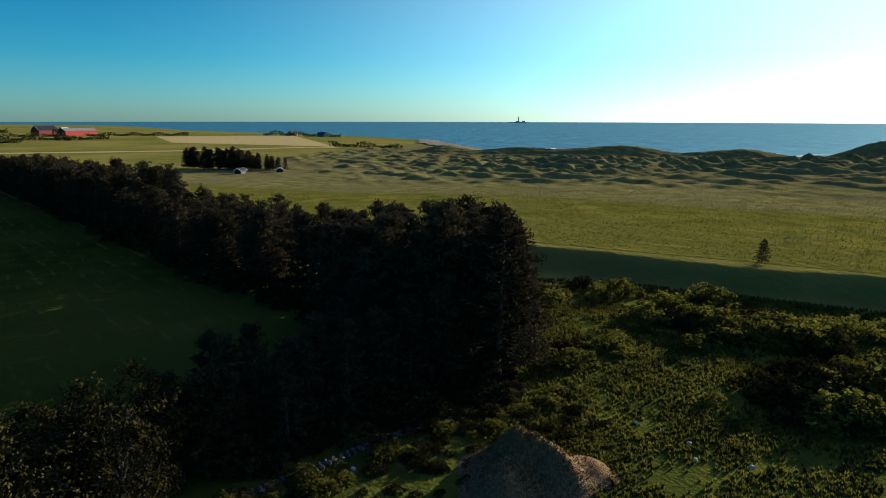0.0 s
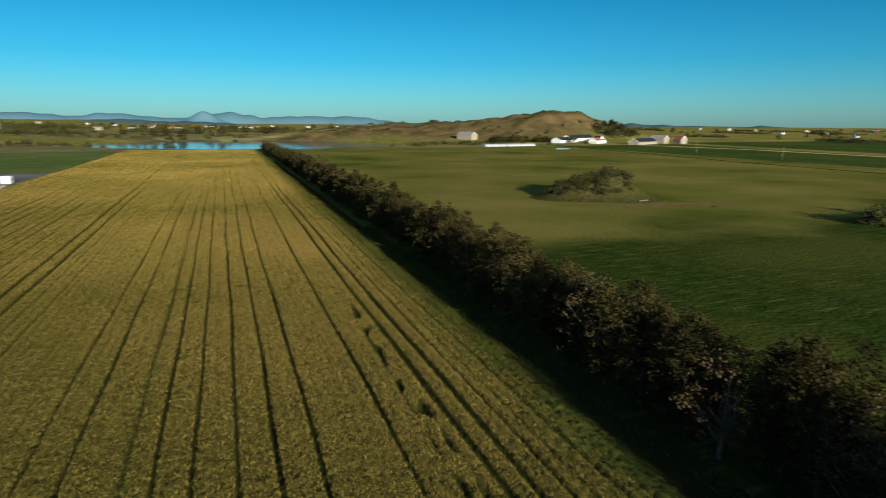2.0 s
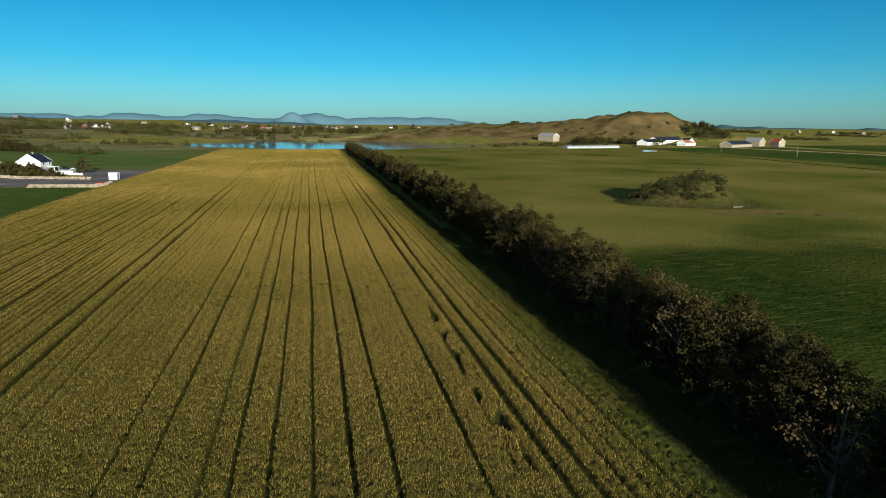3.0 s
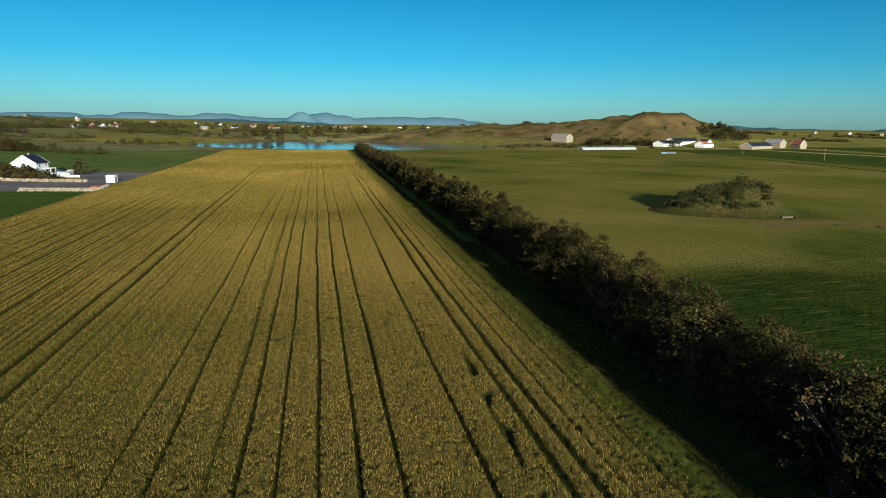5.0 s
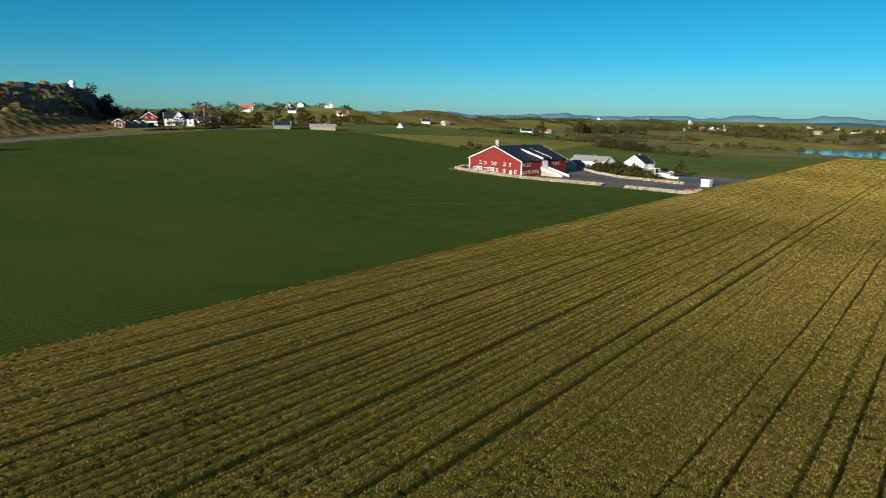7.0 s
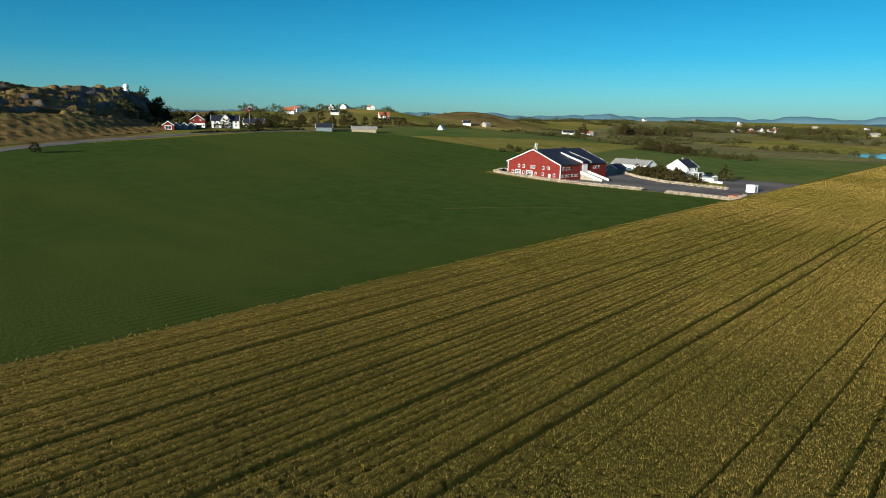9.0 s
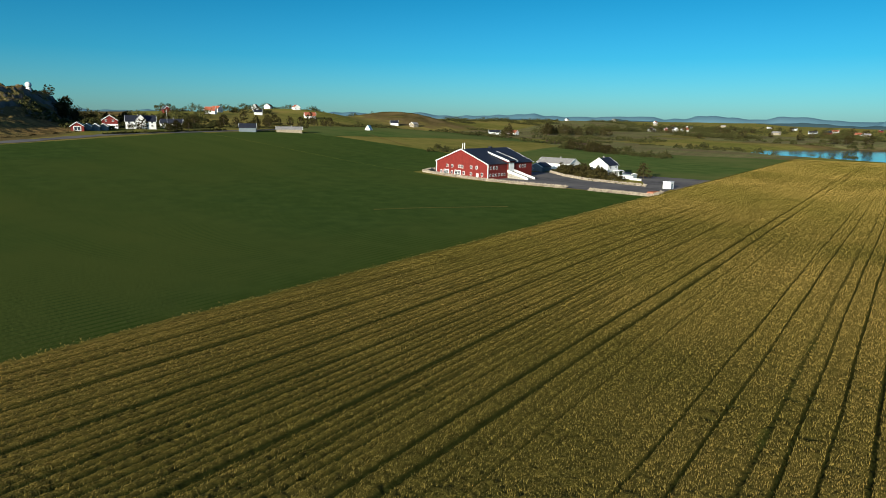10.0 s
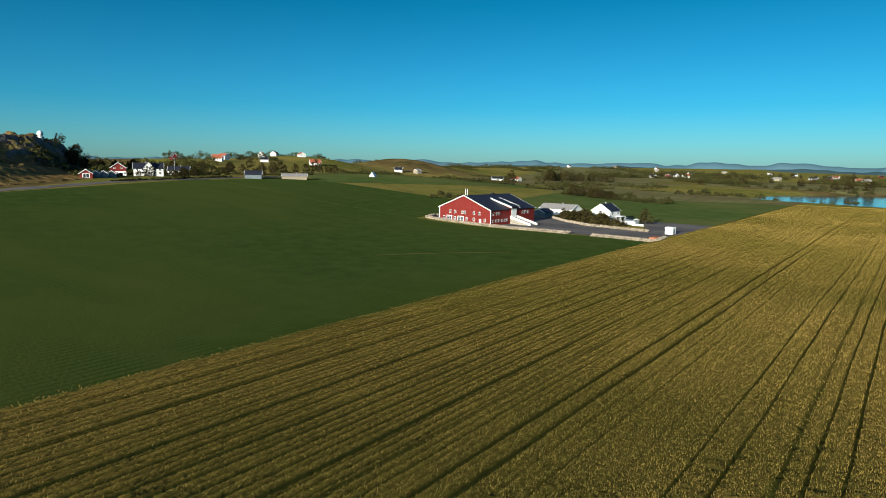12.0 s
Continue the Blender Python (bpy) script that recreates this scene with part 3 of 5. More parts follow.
# ---- the grain field: drilled rows, wheel tracks and trampled spots as real relief ----
def crop_height(X, Y, jitter):
    gaps = [(-9.6, .12, .8), (-7.0, .14, .9), (-3.5, .25, .45), (-1.75, .14, .85), (0.55, .14, 1), (3.2, .15, 1), (5.7, .15, 1), (8.3, .15, 1), (13.7, .16, 1),
            (18.4, .25, .85), (20.2, .25, .8), (21.9, .11, .5), (23.1, .11, .35), (24.9, .13, .5), (26.3, .11, .4), (-21.35, .25, .9), (-23.7, .25, .95), (-17.1, .11, .35), (-13.0, .11, .25), (-19.2, .11, .3),
            (-26.6, .13, .5), (-28.9, .2, .6), (-32.0, .28, .75), (-34.1, .2, .5), (-36.2, .26, .7), (-38.3, .2, .5), (-40.1, .30, 1), (-42.7, .26, .8), (-45.4, .32, 1), (-47.3, .2, .5), (-49.4, .26, .7), (-52.6, .30, .95),
            (-54.4, .15, .4), (-56.2, .2, .5), (-58.2, .32, .75), (-60.6, .2, .5), (-62.6, .2, .5)]
    z = np.full(X.shape, 0.62)
    wander = 0.10 * np.sin(Y / 17.0 + 0.13 * X) + 0.05 * np.sin(Y / 5.3 + X)
    for g, w, d in gaps:
        near = np.abs(X + wander - g) < 4 * w
        x, y = X[near], Y[near]
        fade = 0.62 + 0.38 * np.clip(waves(x * 0 + g * 3, y, 60, int(abs(g) * 10)) * 1.2 + 0.5, 0, 1)
        z[near] -= 0.55 * d * fade * np.exp(-((x + wander[near] - g) / w) ** 2)
    drill = np.abs(((X + wander) / 0.95) % 1.0 - 0.5) * 2                                              # 1 midway between the drill's rows
    strong = smooth(-22, -33, X) * smooth(-66, -57, X) * np.clip(0.75 + 0.5 * waves(X, Y, 16, 77), 0.15, 1.3)
    z += 0.03 * np.cos(drill * 3.1416) - 0.42 * strong * smooth(0.5, 0.95, drill) * smooth(180, 80, Y)
    lodged = np.clip(waves(X * 1.7, Y * 5.2 + 0.6 * X, 9, 21) + 0.7 * waves(X * 3.1, Y * 9, 9, 22) - 0.75, 0, 1) * smooth(74, 80, Y) * smooth(110, 92, Y) * smooth(-13, -8, X) * smooth(22, 16, X)
    z -= 0.34 * lodged                                                                                                                         # flattened streaks across the rows
    z -= 0.85 * np.clip(waves(X * 3, Y, 5, 33) + 0.05, 0, 0.7) * np.exp(-((X - 16.6 - 0.02 * (Y - 40)) / 0.55) ** 2) * smooth(76, 66, Y)
    z = 0.62 - (0.62 - z) * (1 - 0.55 * smooth(90, 260, Y))
    z = 0.62 - (0.62 - z) * (1 - 0.5 * smooth(62, 120, Y) * smooth(-22, -28, X))
    z *= smooth(29.5, 27.2, X + 0.5 * wander + 0.5 * waves(X, Y, 9, 35)) * 0.72 + 0.28
    z *= smooth(-65.0, -63.8, X + 0.25 * waves(X, Y, 7, 36)) * 0.9 + 0.1
    return np.maximum(z + jitter * (0.6 + z), 0.06)


xs = np.concatenate([np.arange(-65.0, -22.0, 0.16), np.arange(-22.0, 31.0, 0.2)])
ys = np.concatenate([np.arange(-6, 8, 0.4), np.arange(8, 95, 0.27), np.arange(95, 150, 0.6), np.arange(150, 260, 1.5), np.arange(260, 500, 4.0)])
CX, CY = np.meshgrid(xs, ys, indexing="ij")
rs = np.random.RandomState(4)
CX, CY = CX + rs.uniform(-0.05, 0.05, CX.shape), CY + rs.uniform(-0.12, 0.12, CY.shape)
JIT = rs.normal(0, 0.040, CX.shape)
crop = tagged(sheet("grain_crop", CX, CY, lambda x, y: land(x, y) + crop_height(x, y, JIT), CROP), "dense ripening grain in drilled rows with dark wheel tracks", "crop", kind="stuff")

crop.data.attributes.new("heath", "FLOAT", "POINT").data.foreach_set("value", (0.5 * smooth(19, 28, CX) + 0.34 * np.exp(-((CX + 3.5) / 0.5) ** 2) * smooth(140, 90, CY)).ravel().astype(np.float32))


def ears(name, n, y0, y1, bias, wide, tall, seed):
    """Single leaning ears and blades that stand out of the crop."""
    rs = np.random.RandomState(seed)
    X, Y = rs.uniform(-63, 28, n), np.minimum(y0 + (y1 - y0) * rs.rand(n) ** bias, 497)
    Z = crop_height(X, Y, 0 * X)
    keep = (Z > 0.47 + 0.09 * rs.rand(n)) & (rs.rand(n) < smooth(y0, y0 + 0.35 * (y1 - y0), Y) * smooth(y1, y1 - 0.4 * (y1 - y0), Y) + (y0 < 30) * smooth(70, 50, Y)) & (X < 22 + 5 * rs.rand(n))
    X, Y, Z = X[keep], Y[keep], Z[keep]
    a, h = rs.uniform(-0.9, 0.9, len(X)), tall * rs.uniform(0.6, 1.4, len(X))
    w, lx, ly = wide, rs.uniform(-0.12, 0.10, len(X)), rs.uniform(-0.06, 0.16, len(X))
    V = np.stack([np.stack([X - w * np.cos(a), Y - w * np.sin(a), Z - 0.12], 1), np.stack([X + w * np.cos(a), Y + w * np.sin(a), Z - 0.12], 1), np.stack([X + lx, Y + ly, Z + h], 1)], 1).reshape(-1, 3)
    me = bpy.data.meshes.new(name)
    me.from_pydata(V.tolist(), [], np.arange(len(V)).reshape(-1, 3).tolist())
    me.materials.append(EARS)
    return tagged(new(name, me), "single pale ears standing above the grain", "crop", kind="stuff")


ears("grain_ears", 520000, 22, 165, 1.25, 0.023, 0.145, 9)
ears("grain_ears", 230000, 70, 330, 0.95, 0.055, 0.16, 10)
ears("grain_ears", 110000, 150, 660, 1.0, 0.15, 0.19, 12)


# ---- trees and bushes ----
def leaves(rs, centres, radii, per, size, flat=0.6, slim=0.55):
    """Leaf quads scattered in small clumps; returns vertices and faces."""
    C = np.repeat(np.asarray(centres), per, 0)
    R = np.repeat(np.asarray(radii), per)[:, None]
    d = rs.normal(size=C.shape)
    d /= np.linalg.norm(d, axis=1)[:, None]
    P = C + d * R * np.array([1, 1, flat]) * rs.uniform(0.35, 1.0, (len(C), 1))
    n = d + rs.normal(size=C.shape) * 0.7 + np.array([0, 0, 0.4])
    n /= np.linalg.norm(n, axis=1)[:, None]
    a = np.cross(n, rs.normal(size=C.shape))
    a /= np.linalg.norm(a, axis=1)[:, None]
    b = np.cross(n, a)
    s = size * rs.uniform(0.6, 1.3, (len(C), 1))
    V = np.stack([P - a * s, P + b * s * slim + n * s * 0.15, P + a * s, P - b * s * slim + n * s * 0.15], 1).reshape(-1, 3)
    F = np.arange(len(V)).reshape(-1, 4)
    return V, F


def leaf_mesh(name, V, F, mat):
    me = bpy.data.meshes.new(name)
    me.from_pydata(V.tolist(), [], F.tolist())
    me.materials.append(mat)
    me.update()
    return me


def broadleaf(seed, h, wide, clumps, per, size, mat, label, name="hedge_tree", low=0.14, limbs=7, category="tree", group="", bark=None):
    rs = np.random.RandomState(seed)
    tree = thing(name, pose(0, 0, -200), label, category, group)
    wood = Build()
    lean = rs.uniform(-0.5, 0.5, 2)
    wood.tube([(0, 0, -0.3), (lean[0] * 0.3, lean[1] * 0.3, h * 0.25), (lean[0], lean[1], h * 0.55), (lean[0] * 1.3, lean[1] * 1.5, h * 0.86)], [0.19, 0.15, 0.10, 0.03], 7)
    tips = []
    for k in range(limbs):
        a, z0 = k * 2.4 + rs.uniform(-0.4, 0.4), h * rs.uniform(0.16, 0.5)
        r = wide * rs.uniform(0.55, 0.95)
        tip = (lean[0] * 0.7 + r * math.cos(a), lean[1] * 0.7 + r * math.sin(a), min(h * 0.92, z0 + h * rs.uniform(0.18, 0.42)))
        mid = (lean[0] * 0.5 + r * 0.5 * math.cos(a + 0.25), lean[1] * 0.5 + r * 0.5 * math.sin(a + 0.25), z0 + (tip[2] - z0) * 0.35)
        wood.tube([(lean[0] * z0 / h, lean[1] * z0 / h, z0), mid, tip], [0.09, 0.06, 0.015], 5)
        tips.append(tip)
    part("trunk", wood.mesh("trunk", bark or BARK, True), tree)
    u = rs.uniform(0, 1, clumps)
    a = rs.uniform(0, 6.2832, clumps)
    zz = low + (1 - low) * u
    prof = np.sqrt(np.clip(1 - ((zz - 0.50) / 0.53) ** 2, 0.02, 1))
    lump = 1 + 0.22 * np.sin(3 * a + seed) + 0.15 * np.sin(5 * a + 9 * zz + seed * 2)
    rr = wide * prof * lump * np.sqrt(rs.uniform(0.35, 1.0, clumps))
    top = h * (0.96 + 0.10 * np.sin(2 * a + seed))
    C = np.stack([lean[0] * zz + rr * np.cos(a), lean[1] * zz + rr * np.sin(a), zz * top], 1)
    V, F = leaves(rs, C, rs.uniform(0.35, 0.8, clumps), per, size)
    part("crown", leaf_mesh("crown", V, F, mat), tree)
    return tree


def dead_tree(seed, h, x, y):
    """A leafless tree of crooked forking limbs with a few withered tufts."""
    rs = np.random.RandomState(seed)
    tree = thing("dead_tree", pose(x, y, float(land(x, y)) - 0.1), "leafless dead tree with pale crooked branches", "tree", "dead trees of the hedge")
    wood, tips = Build(), []

    def grow(p, d, length, r, level):
        pts, rad = [p], [r]
        for k in range(4):
            d = d + rs.normal(0, 0.22, 3) + np.array([0, 0, 0.05])
            d = d / np.linalg.norm(d)
            p = p + d * length / 4
            pts.append(p)
            rad.append(r * (1 - 0.2 * (k + 1)))
            if level < 3 and k >= 1:
                for q in range(2 if level else 3):
                    e = d + rs.normal(0, 0.75, 3)
                    grow(p, e / np.linalg.norm(e), length * rs.uniform(0.45, 0.7), r * 0.5, level + 1)
        wood.tube(pts, rad, 5 if level < 2 else 3)
        tips.append(p)

    grow(np.array([0, 0, -0.2]), np.array([rs.uniform(-.2, .1), rs.uniform(-.2, .2), 1.0]), h * 0.62, 0.13, 0)
    part("trunk", wood.mesh("trunk", DEAD_WOOD, True), tree)
    V, F = leaves(rs, np.array(tips)[::2], np.full(len(tips[::2]), 0.35), 7, 0.07)
    part("withered_leaves", leaf_mesh("withered_leaves", V, F, LEAF_DRY), tree, label="sparse brown withered leaves")
    return tree


def pine(seed, h, clumps, per, size, label, group=""):
    rs = np.random.RandomState(seed)
    tree = thing("pine_tree", pose(0, 0, -200), label, "tree", group)
    wood = Build()
    bend = rs.uniform(-0.7, 0.7, 2)
    axis = lambda z: np.array([bend[0] * (z / h) ** 2, bend[1] * (z / h) ** 2, z])
    wood.tube([axis(z) - np.array([0, 0, 0.3]) for z in np.linspace(0, h * 0.97, 6)], [0.24, 0.2, 0.17, 0.13, 0.08, 0.02], 7)
    C, R = [], []
    for k in range(clumps):
        z0 = h * (0.07 + 0.91 * (k + rs.rand()) / clumps)
        a = k * 2.4 + rs.uniform(-0.5, 0.5)
        reach = max(0.6, 0.30 * h * max(0.05, 1.03 - (z0 / h) ** 2.6) ** 0.7 * rs.uniform(0.5, 1.05))
        tip = axis(z0) + np.array([reach * math.cos(a), reach * math.sin(a), rs.uniform(0.0, 0.09) * h])
        wood.tube([axis(z0), axis(z0) * 0.5 + tip * 0.5 + np.array([0, 0, -0.15]), tip], [0.07, 0.045, 0.012], 4)
        for q in (0.5, 0.78, 1.0):
            C.append(axis(z0) * (1 - q) + tip * q + rs.normal(size=3) * 0.2)
            R.append(rs.uniform(0.45, 0.95))
    V, F = leaves(rs, C, R, per, size, 0.5, 0.26)
    part("trunk", wood.mesh("trunk", BARK, True), tree)
    part("crown", leaf_mesh("crown", V, F, PINE), tree)
    return tree


def bush(seed, r, h, clumps, per, size, mat, label, name="bush", group=""):
    rs = np.random.RandomState(seed)
    ob = thing(name, pose(0, 0, -200), label, "bush", group)
    stems = Build()
    for k in range(5):
        a = k * 1.26 + rs.uniform(-0.3, 0.3)
        stems.tube([(0, 0, -0.2), (0.3 * r * math.cos(a), 0.3 * r * math.sin(a), h * 0.4), (0.6 * r * math.cos(a), 0.6 * r * math.sin(a), h * 0.75)], [0.05, 0.04, 0.012], 4)
    part("stem", stems.mesh("stem", BARK, True), ob)
    a, q = rs.uniform(0, 6.2832, clumps), rs.uniform(0, 1, clumps) ** 0.5
    z = h * np.sqrt(np.clip(1 - q ** 2, 0, 1)) * rs.uniform(0.35, 1.0, clumps) * (1 + 0.2 * np.sin(3 * a + seed))
    C = np.stack([r * q * np.cos(a) * (1 + 0.2 * np.sin(2 * a + seed)), r * q * np.sin(a), z], 1)
    V, F = leaves(rs, C, rs.uniform(0.25, 0.5, clumps) * max(0.5, r / 2.2), per, size)
    V[:, 2] = np.maximum(V[:, 2], -0.1)
    part("crown", leaf_mesh("crown", V, F, mat), ob)
    return ob


def scatter(kinds, places, rng, lo=0.85, hi=1.15, sink=0.05):
    """Copies of the models at (x, y) places, each turned and scaled a little."""
    for i, (x, y, *s) in enumerate(places):
        k = s[0] if s else 1.0
        m = pose(x, y, float(land(x, y)) - sink, 0, 0, rng.uniform(0, 360)) @ Matrix.Diagonal((k * rng.uniform(lo, hi), k * rng.uniform(lo, hi), k * rng.uniform(lo, hi), 1))
        copy_thing(kinds[rng.randrange(len(kinds))], m)


def discard(models):
    for o in models:
        for c in list(o.children_recursive) + [o]:
            bpy.data.objects.remove(c)


rng = random.Random(11)
HEDGE = "trees of the shelter hedge"
near = [broadleaf(s, 8.0, 3.0, 380, 26, 0.105, LEAF, "broad dense hedge tree with dull green leaves", group=HEDGE) for s in (1, 2, 3, 4)]
dry = [broadleaf(s, 7.8, 2.8, 150, 13, 0.11, LEAF_DRY, "thin withered hedge tree with brownish leaves and bare limbs", group=HEDGE, limbs=16, bark=PALE_BARK) for s in (7, 8, 9)]
mid = [broadleaf(s, 7.4, 3.2, 150, 11, 0.27, LEAF, "broad dense hedge tree with dull green leaves", group=HEDGE) for s in (12, 13, 14)]
spots = []
y = -3.5
while y < 125:
    spots.append((34.9 + rng.uniform(-1.2, 1.6), y, (1.1 if y < 20 else 1.03) * rng.uniform(0.85, 1.15)))
    if rng.random() < 0.45:
        spots.append((38.0 + rng.uniform(-0.8, 1.0), y + 1, rng.uniform(0.75, 0.95)))
    y += rng.uniform(2.3, 3.5)
for p in spots:
    scatter(dry if rng.random() < 0.15 else near, [p], rng, 0.9, 1.1)
spots = []
while y < 500:
    spots.append((35.2 + rng.uniform(-1.3, 1.3), y, rng.uniform(0.85, 1.22) * (1.0 if y < 330 else 0.85)))
    y += rng.uniform(3.2, 4.6)
scatter(mid, spots, rng, 0.9, 1.12)
discard(near + dry)
for k, (x, y, h) in enumerate([(32.0, -1.2, 8.0), (32.2, 5.9, 7.6), (32.0, 11.0, 7.8)]):
    dead_tree(60 + k, h, x, y)

PINES = "pines of the shelter belt"
pines = [pine(s, 12.5, 72, 15, 0.33, "dark wind-bent pine in a dense shelter belt", PINES) for s in (21, 22, 23, 24)]
spots = []
for k in range(205):
    t = (k + rng.random()) / 205
    x = 40 + 226 * t
    edge = np.interp(x, [40, 68, 80, 109, 152, 264], [-27, -26, -23.5, -19.5, -12.5, 3])
    depth = np.interp(x, [40, 70, 110, 270], [9, 17, 15, 8])
    spots.append((x, edge - 1.5 - depth * rng.random(), np.interp(x, [40, 55, 70, 85, 100, 118, 135, 155, 170, 225, 264], [1.1, .97, .85, .77, .72, .70, .78, .92, .86, .82, .72]) * rng.uniform(0.86, 1.07)))
spots += [(39, -34, 1.15), (42, -37, 1.08), (45, -33, 1.15), (44, -40, 1.0), (49, -42, 1.1), (52, -37, 1.1), (56, -44, 1.0)]
scatter(pines, spots, rng, 0.95, 1.08)
GROVE = "pines of the far grove"
spots = [(292 - 28 * t + rng.uniform(-4, 12), -70 - 31 * t + rng.uniform(-4, 3), rng.uniform(0.55, 0.8) * (1 - 0.35 * t * t)) for t in [i / 59 for i in range(60)]]
scatter([tagged(p, group=GROVE) for p in pines], spots, rng, 0.9, 1.1)
copy_thing(tagged(pines[1], "small lone pine above the grassy bank", group="lone pines"), pose(42.4, -85.2, float(land(42.4, -85.2)) - 0.1, 0, 0, 30) @ Matrix.Scale(0.27, 4))
for o in pines:
    tagged(o, "slender dark pine in the corner wood, bare below", group="trees of the corner wood")
for k in range(36):
    t = rng.random()
    x, y = 37.2 + 12.5 * t * rng.random() + 1.2 * rng.random(), -5 - 29 * (k + rng.random()) / 36
    copy_thing(pines[k % 4], pose(x + 0.12 * (-9 - y), y, float(land(x, y)) - 0.1, 0, 0, rng.uniform(0, 360)) @ Matrix.Diagonal((0.52, 0.52, (0.52 + 0.16 * (-9 - y) / 25) * rng.uniform(0.88, 1.08), 1)))
discard(pines)

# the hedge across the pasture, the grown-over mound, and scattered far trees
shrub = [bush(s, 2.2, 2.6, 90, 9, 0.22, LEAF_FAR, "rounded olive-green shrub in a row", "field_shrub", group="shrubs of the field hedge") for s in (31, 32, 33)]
scatter(shrub, [(140 + 166 * t + rng.uniform(-1, 1), 98.5 + 23.5 * t + rng.uniform(-1.2, 1.2), (1.5 - 0.5 * t) * rng.uniform(0.85, 1.15)) for t in [(i + 0.5) / 58 for i in range(58)]], rng)


def mound_height(x, y):
    return land(x, y) - 0.3 + 6.4 * bell(x, y, 116, 160.5, 8.5, 8) + 3.9 * bell(x, y, 104, 164.5, 9.5, 7.5) + 0.35 * waves(x, y, 3.5, 8) * bell(x, y, 111, 164, 15, 11)


ribbon("bare_patch", [(103, 140.5), (112, 141), (122, 141.5), (131, 137.5), (136, 133)], 9, WORN, 0.09, "trodden brown earth beside the mound", "bare ground")
rect("mound", [(88, 143), (140, 143), (140, 184), (88, 184)], 0.7, MOUND, 0, "grown-over earth mound alone in the pasture", "mound", mound_height)
for o in shrub:
    tagged(o, "low wind-cut bush on the earth mound", group="bushes on the mound")
for k in range(84):
    x, y = 110 + rng.gauss(0, 8), 160.5 + rng.gauss(0, 5.5)
    s = rng.uniform(0.35, 0.8)
    if k < 18:
        x, y = 99 + 1.2 * k, 166.5 - 0.32 * k + rng.uniform(-1.5, 1.5)
        s = rng.uniform(0.75, 1.3)
    if mound_height(x, y) - land(x, y) < 0.9:
        continue
    copy_thing(shrub[k % 3], pose(x, y, float(mound_height(x, y)) - 0.2, 0, 0, rng.uniform(0, 360)) @ Matrix.Diagonal((s, s, s * 0.9, 1)))
for o in shrub:
    tagged(o, "dark rounded bush at a field edge", group="field bushes")
scatter(shrub, [(-215 + rng.uniform(-16, 12), 318 + rng.uniform(-10, 10), rng.uniform(0.8, 1.2)) for k in range(9)], rng)
scatter(shrub, [(-175 + rng.uniform(-40, 45), 452 + rng.uniform(-8, 14), rng.uniform(0.8, 1.6)) for k in range(30)], rng)
scatter(shrub, [(rng.uniform(-170, 20), rng.uniform(590, 640) if rng.random() < 0.4 else rng.uniform(800, 880), rng.uniform(0.9, 2.0)) for k in range(40)], rng)
scatter(shrub, [(rng.uniform(300, 326), rng.uniform(60, 125), rng.uniform(0.4, 0.8)) for k in range(10)], rng)
scatter(shrub, [(rng.uniform(300, 380), rng.uniform(640, 670), rng.uniform(1.3, 2.3)) for k in range(16)], rng)
scatter(shrub, [(rng.uniform(150, 320), rng.uniform(560, 640), rng.uniform(0.6, 1.3)) for k in range(26)], rng)
discard(shrub)
for o in mid:
    o.name = "farm_tree"
    tagged(o, "dark rounded broadleaf tree among the far farms", group="far farm trees")
scatter(mid, [(-195 + rng.uniform(-9, 26), 447 + rng.uniform(-4, 6), rng.uniform(0.7, 1.0)) for k in range(16)], rng)
scatter(mid, [(-360 + rng.uniform(-10, 75), 715 + rng.uniform(-15, 25), rng.uniform(1.2, 1.7)) for k in range(14)], rng)
scatter(mid, [(-475 + rng.uniform(-60, 50), 232 + rng.uniform(-30, 40), rng.uniform(0.8, 1.3)) for k in range(26)], rng)
scatter(mid, [(-430 + rng.uniform(-60, 60), 330 + rng.uniform(-40, 60), rng.uniform(0.8, 1.4)) for k in range(18)], rng)
scatter(mid, [(-350 + rng.uniform(-14, 12), 245 + rng.uniform(-45, 40), rng.uniform(0.5, 0.9)) for k in range(14)], rng)
scatter(mid, [(468 + rng.uniform(-20, 26), 672 + rng.uniform(-16, 22), rng.uniform(0.9, 1.3)) for k in range(26)], rng)
scatter(mid, [(330 + rng.uniform(-45, 25), 640 + rng.uniform(-20, 14), rng.uniform(0.8, 1.2)) for k in range(18)], rng)
scatter(mid, [(rng.uniform(-330, 150), rng.uniform(820, 1500), rng.uniform(0.9, 1.5)) for k in range(70)], rng)
scatter(mid, [(rng.uniform(700, 1500), rng.uniform(-60, 1300), rng.uniform(0.7, 1.3)) for k in range(60)], rng)
scatter(mid, [(760 + rng.uniform(-50, 70), -60 + rng.uniform(-12, 12), rng.uniform(0.3, 0.6)) for k in range(22)], rng)
scatter(mid, [(-262, 88, 0.6), (-90, 291, 0.9), (-290, 505, 1.5), (-296, 512, 1.2), (-655, 600, 1.3), (-660, 612, 1.4)], rng)
discard(mid)


# ---- buildings ----
def window(parent, x, z, w, h, side, depth, frame_mat=None):
    """A window on a wall: side 'f' front (-y), 'r' right (+x); depth is the wall's place along its axis."""
    win = part("window", Build().box(-w / 2, -0.06, -h / 2, w / 2, 0.04, h / 2).mesh("window", frame_mat or WHITE), parent,
               pose(x, depth, z) if side == "f" else pose(depth, x, z, 0, 0, 90))
    pane = Build()
    for s in (-1, 1):
        pane.box(s * w * 0.22 - w * 0.19, -0.085, -h * 0.4, s * w * 0.22 + w * 0.19, -0.065, h * 0.4)
    part("pane", pane.mesh("pane", GLASS), win)
    return win


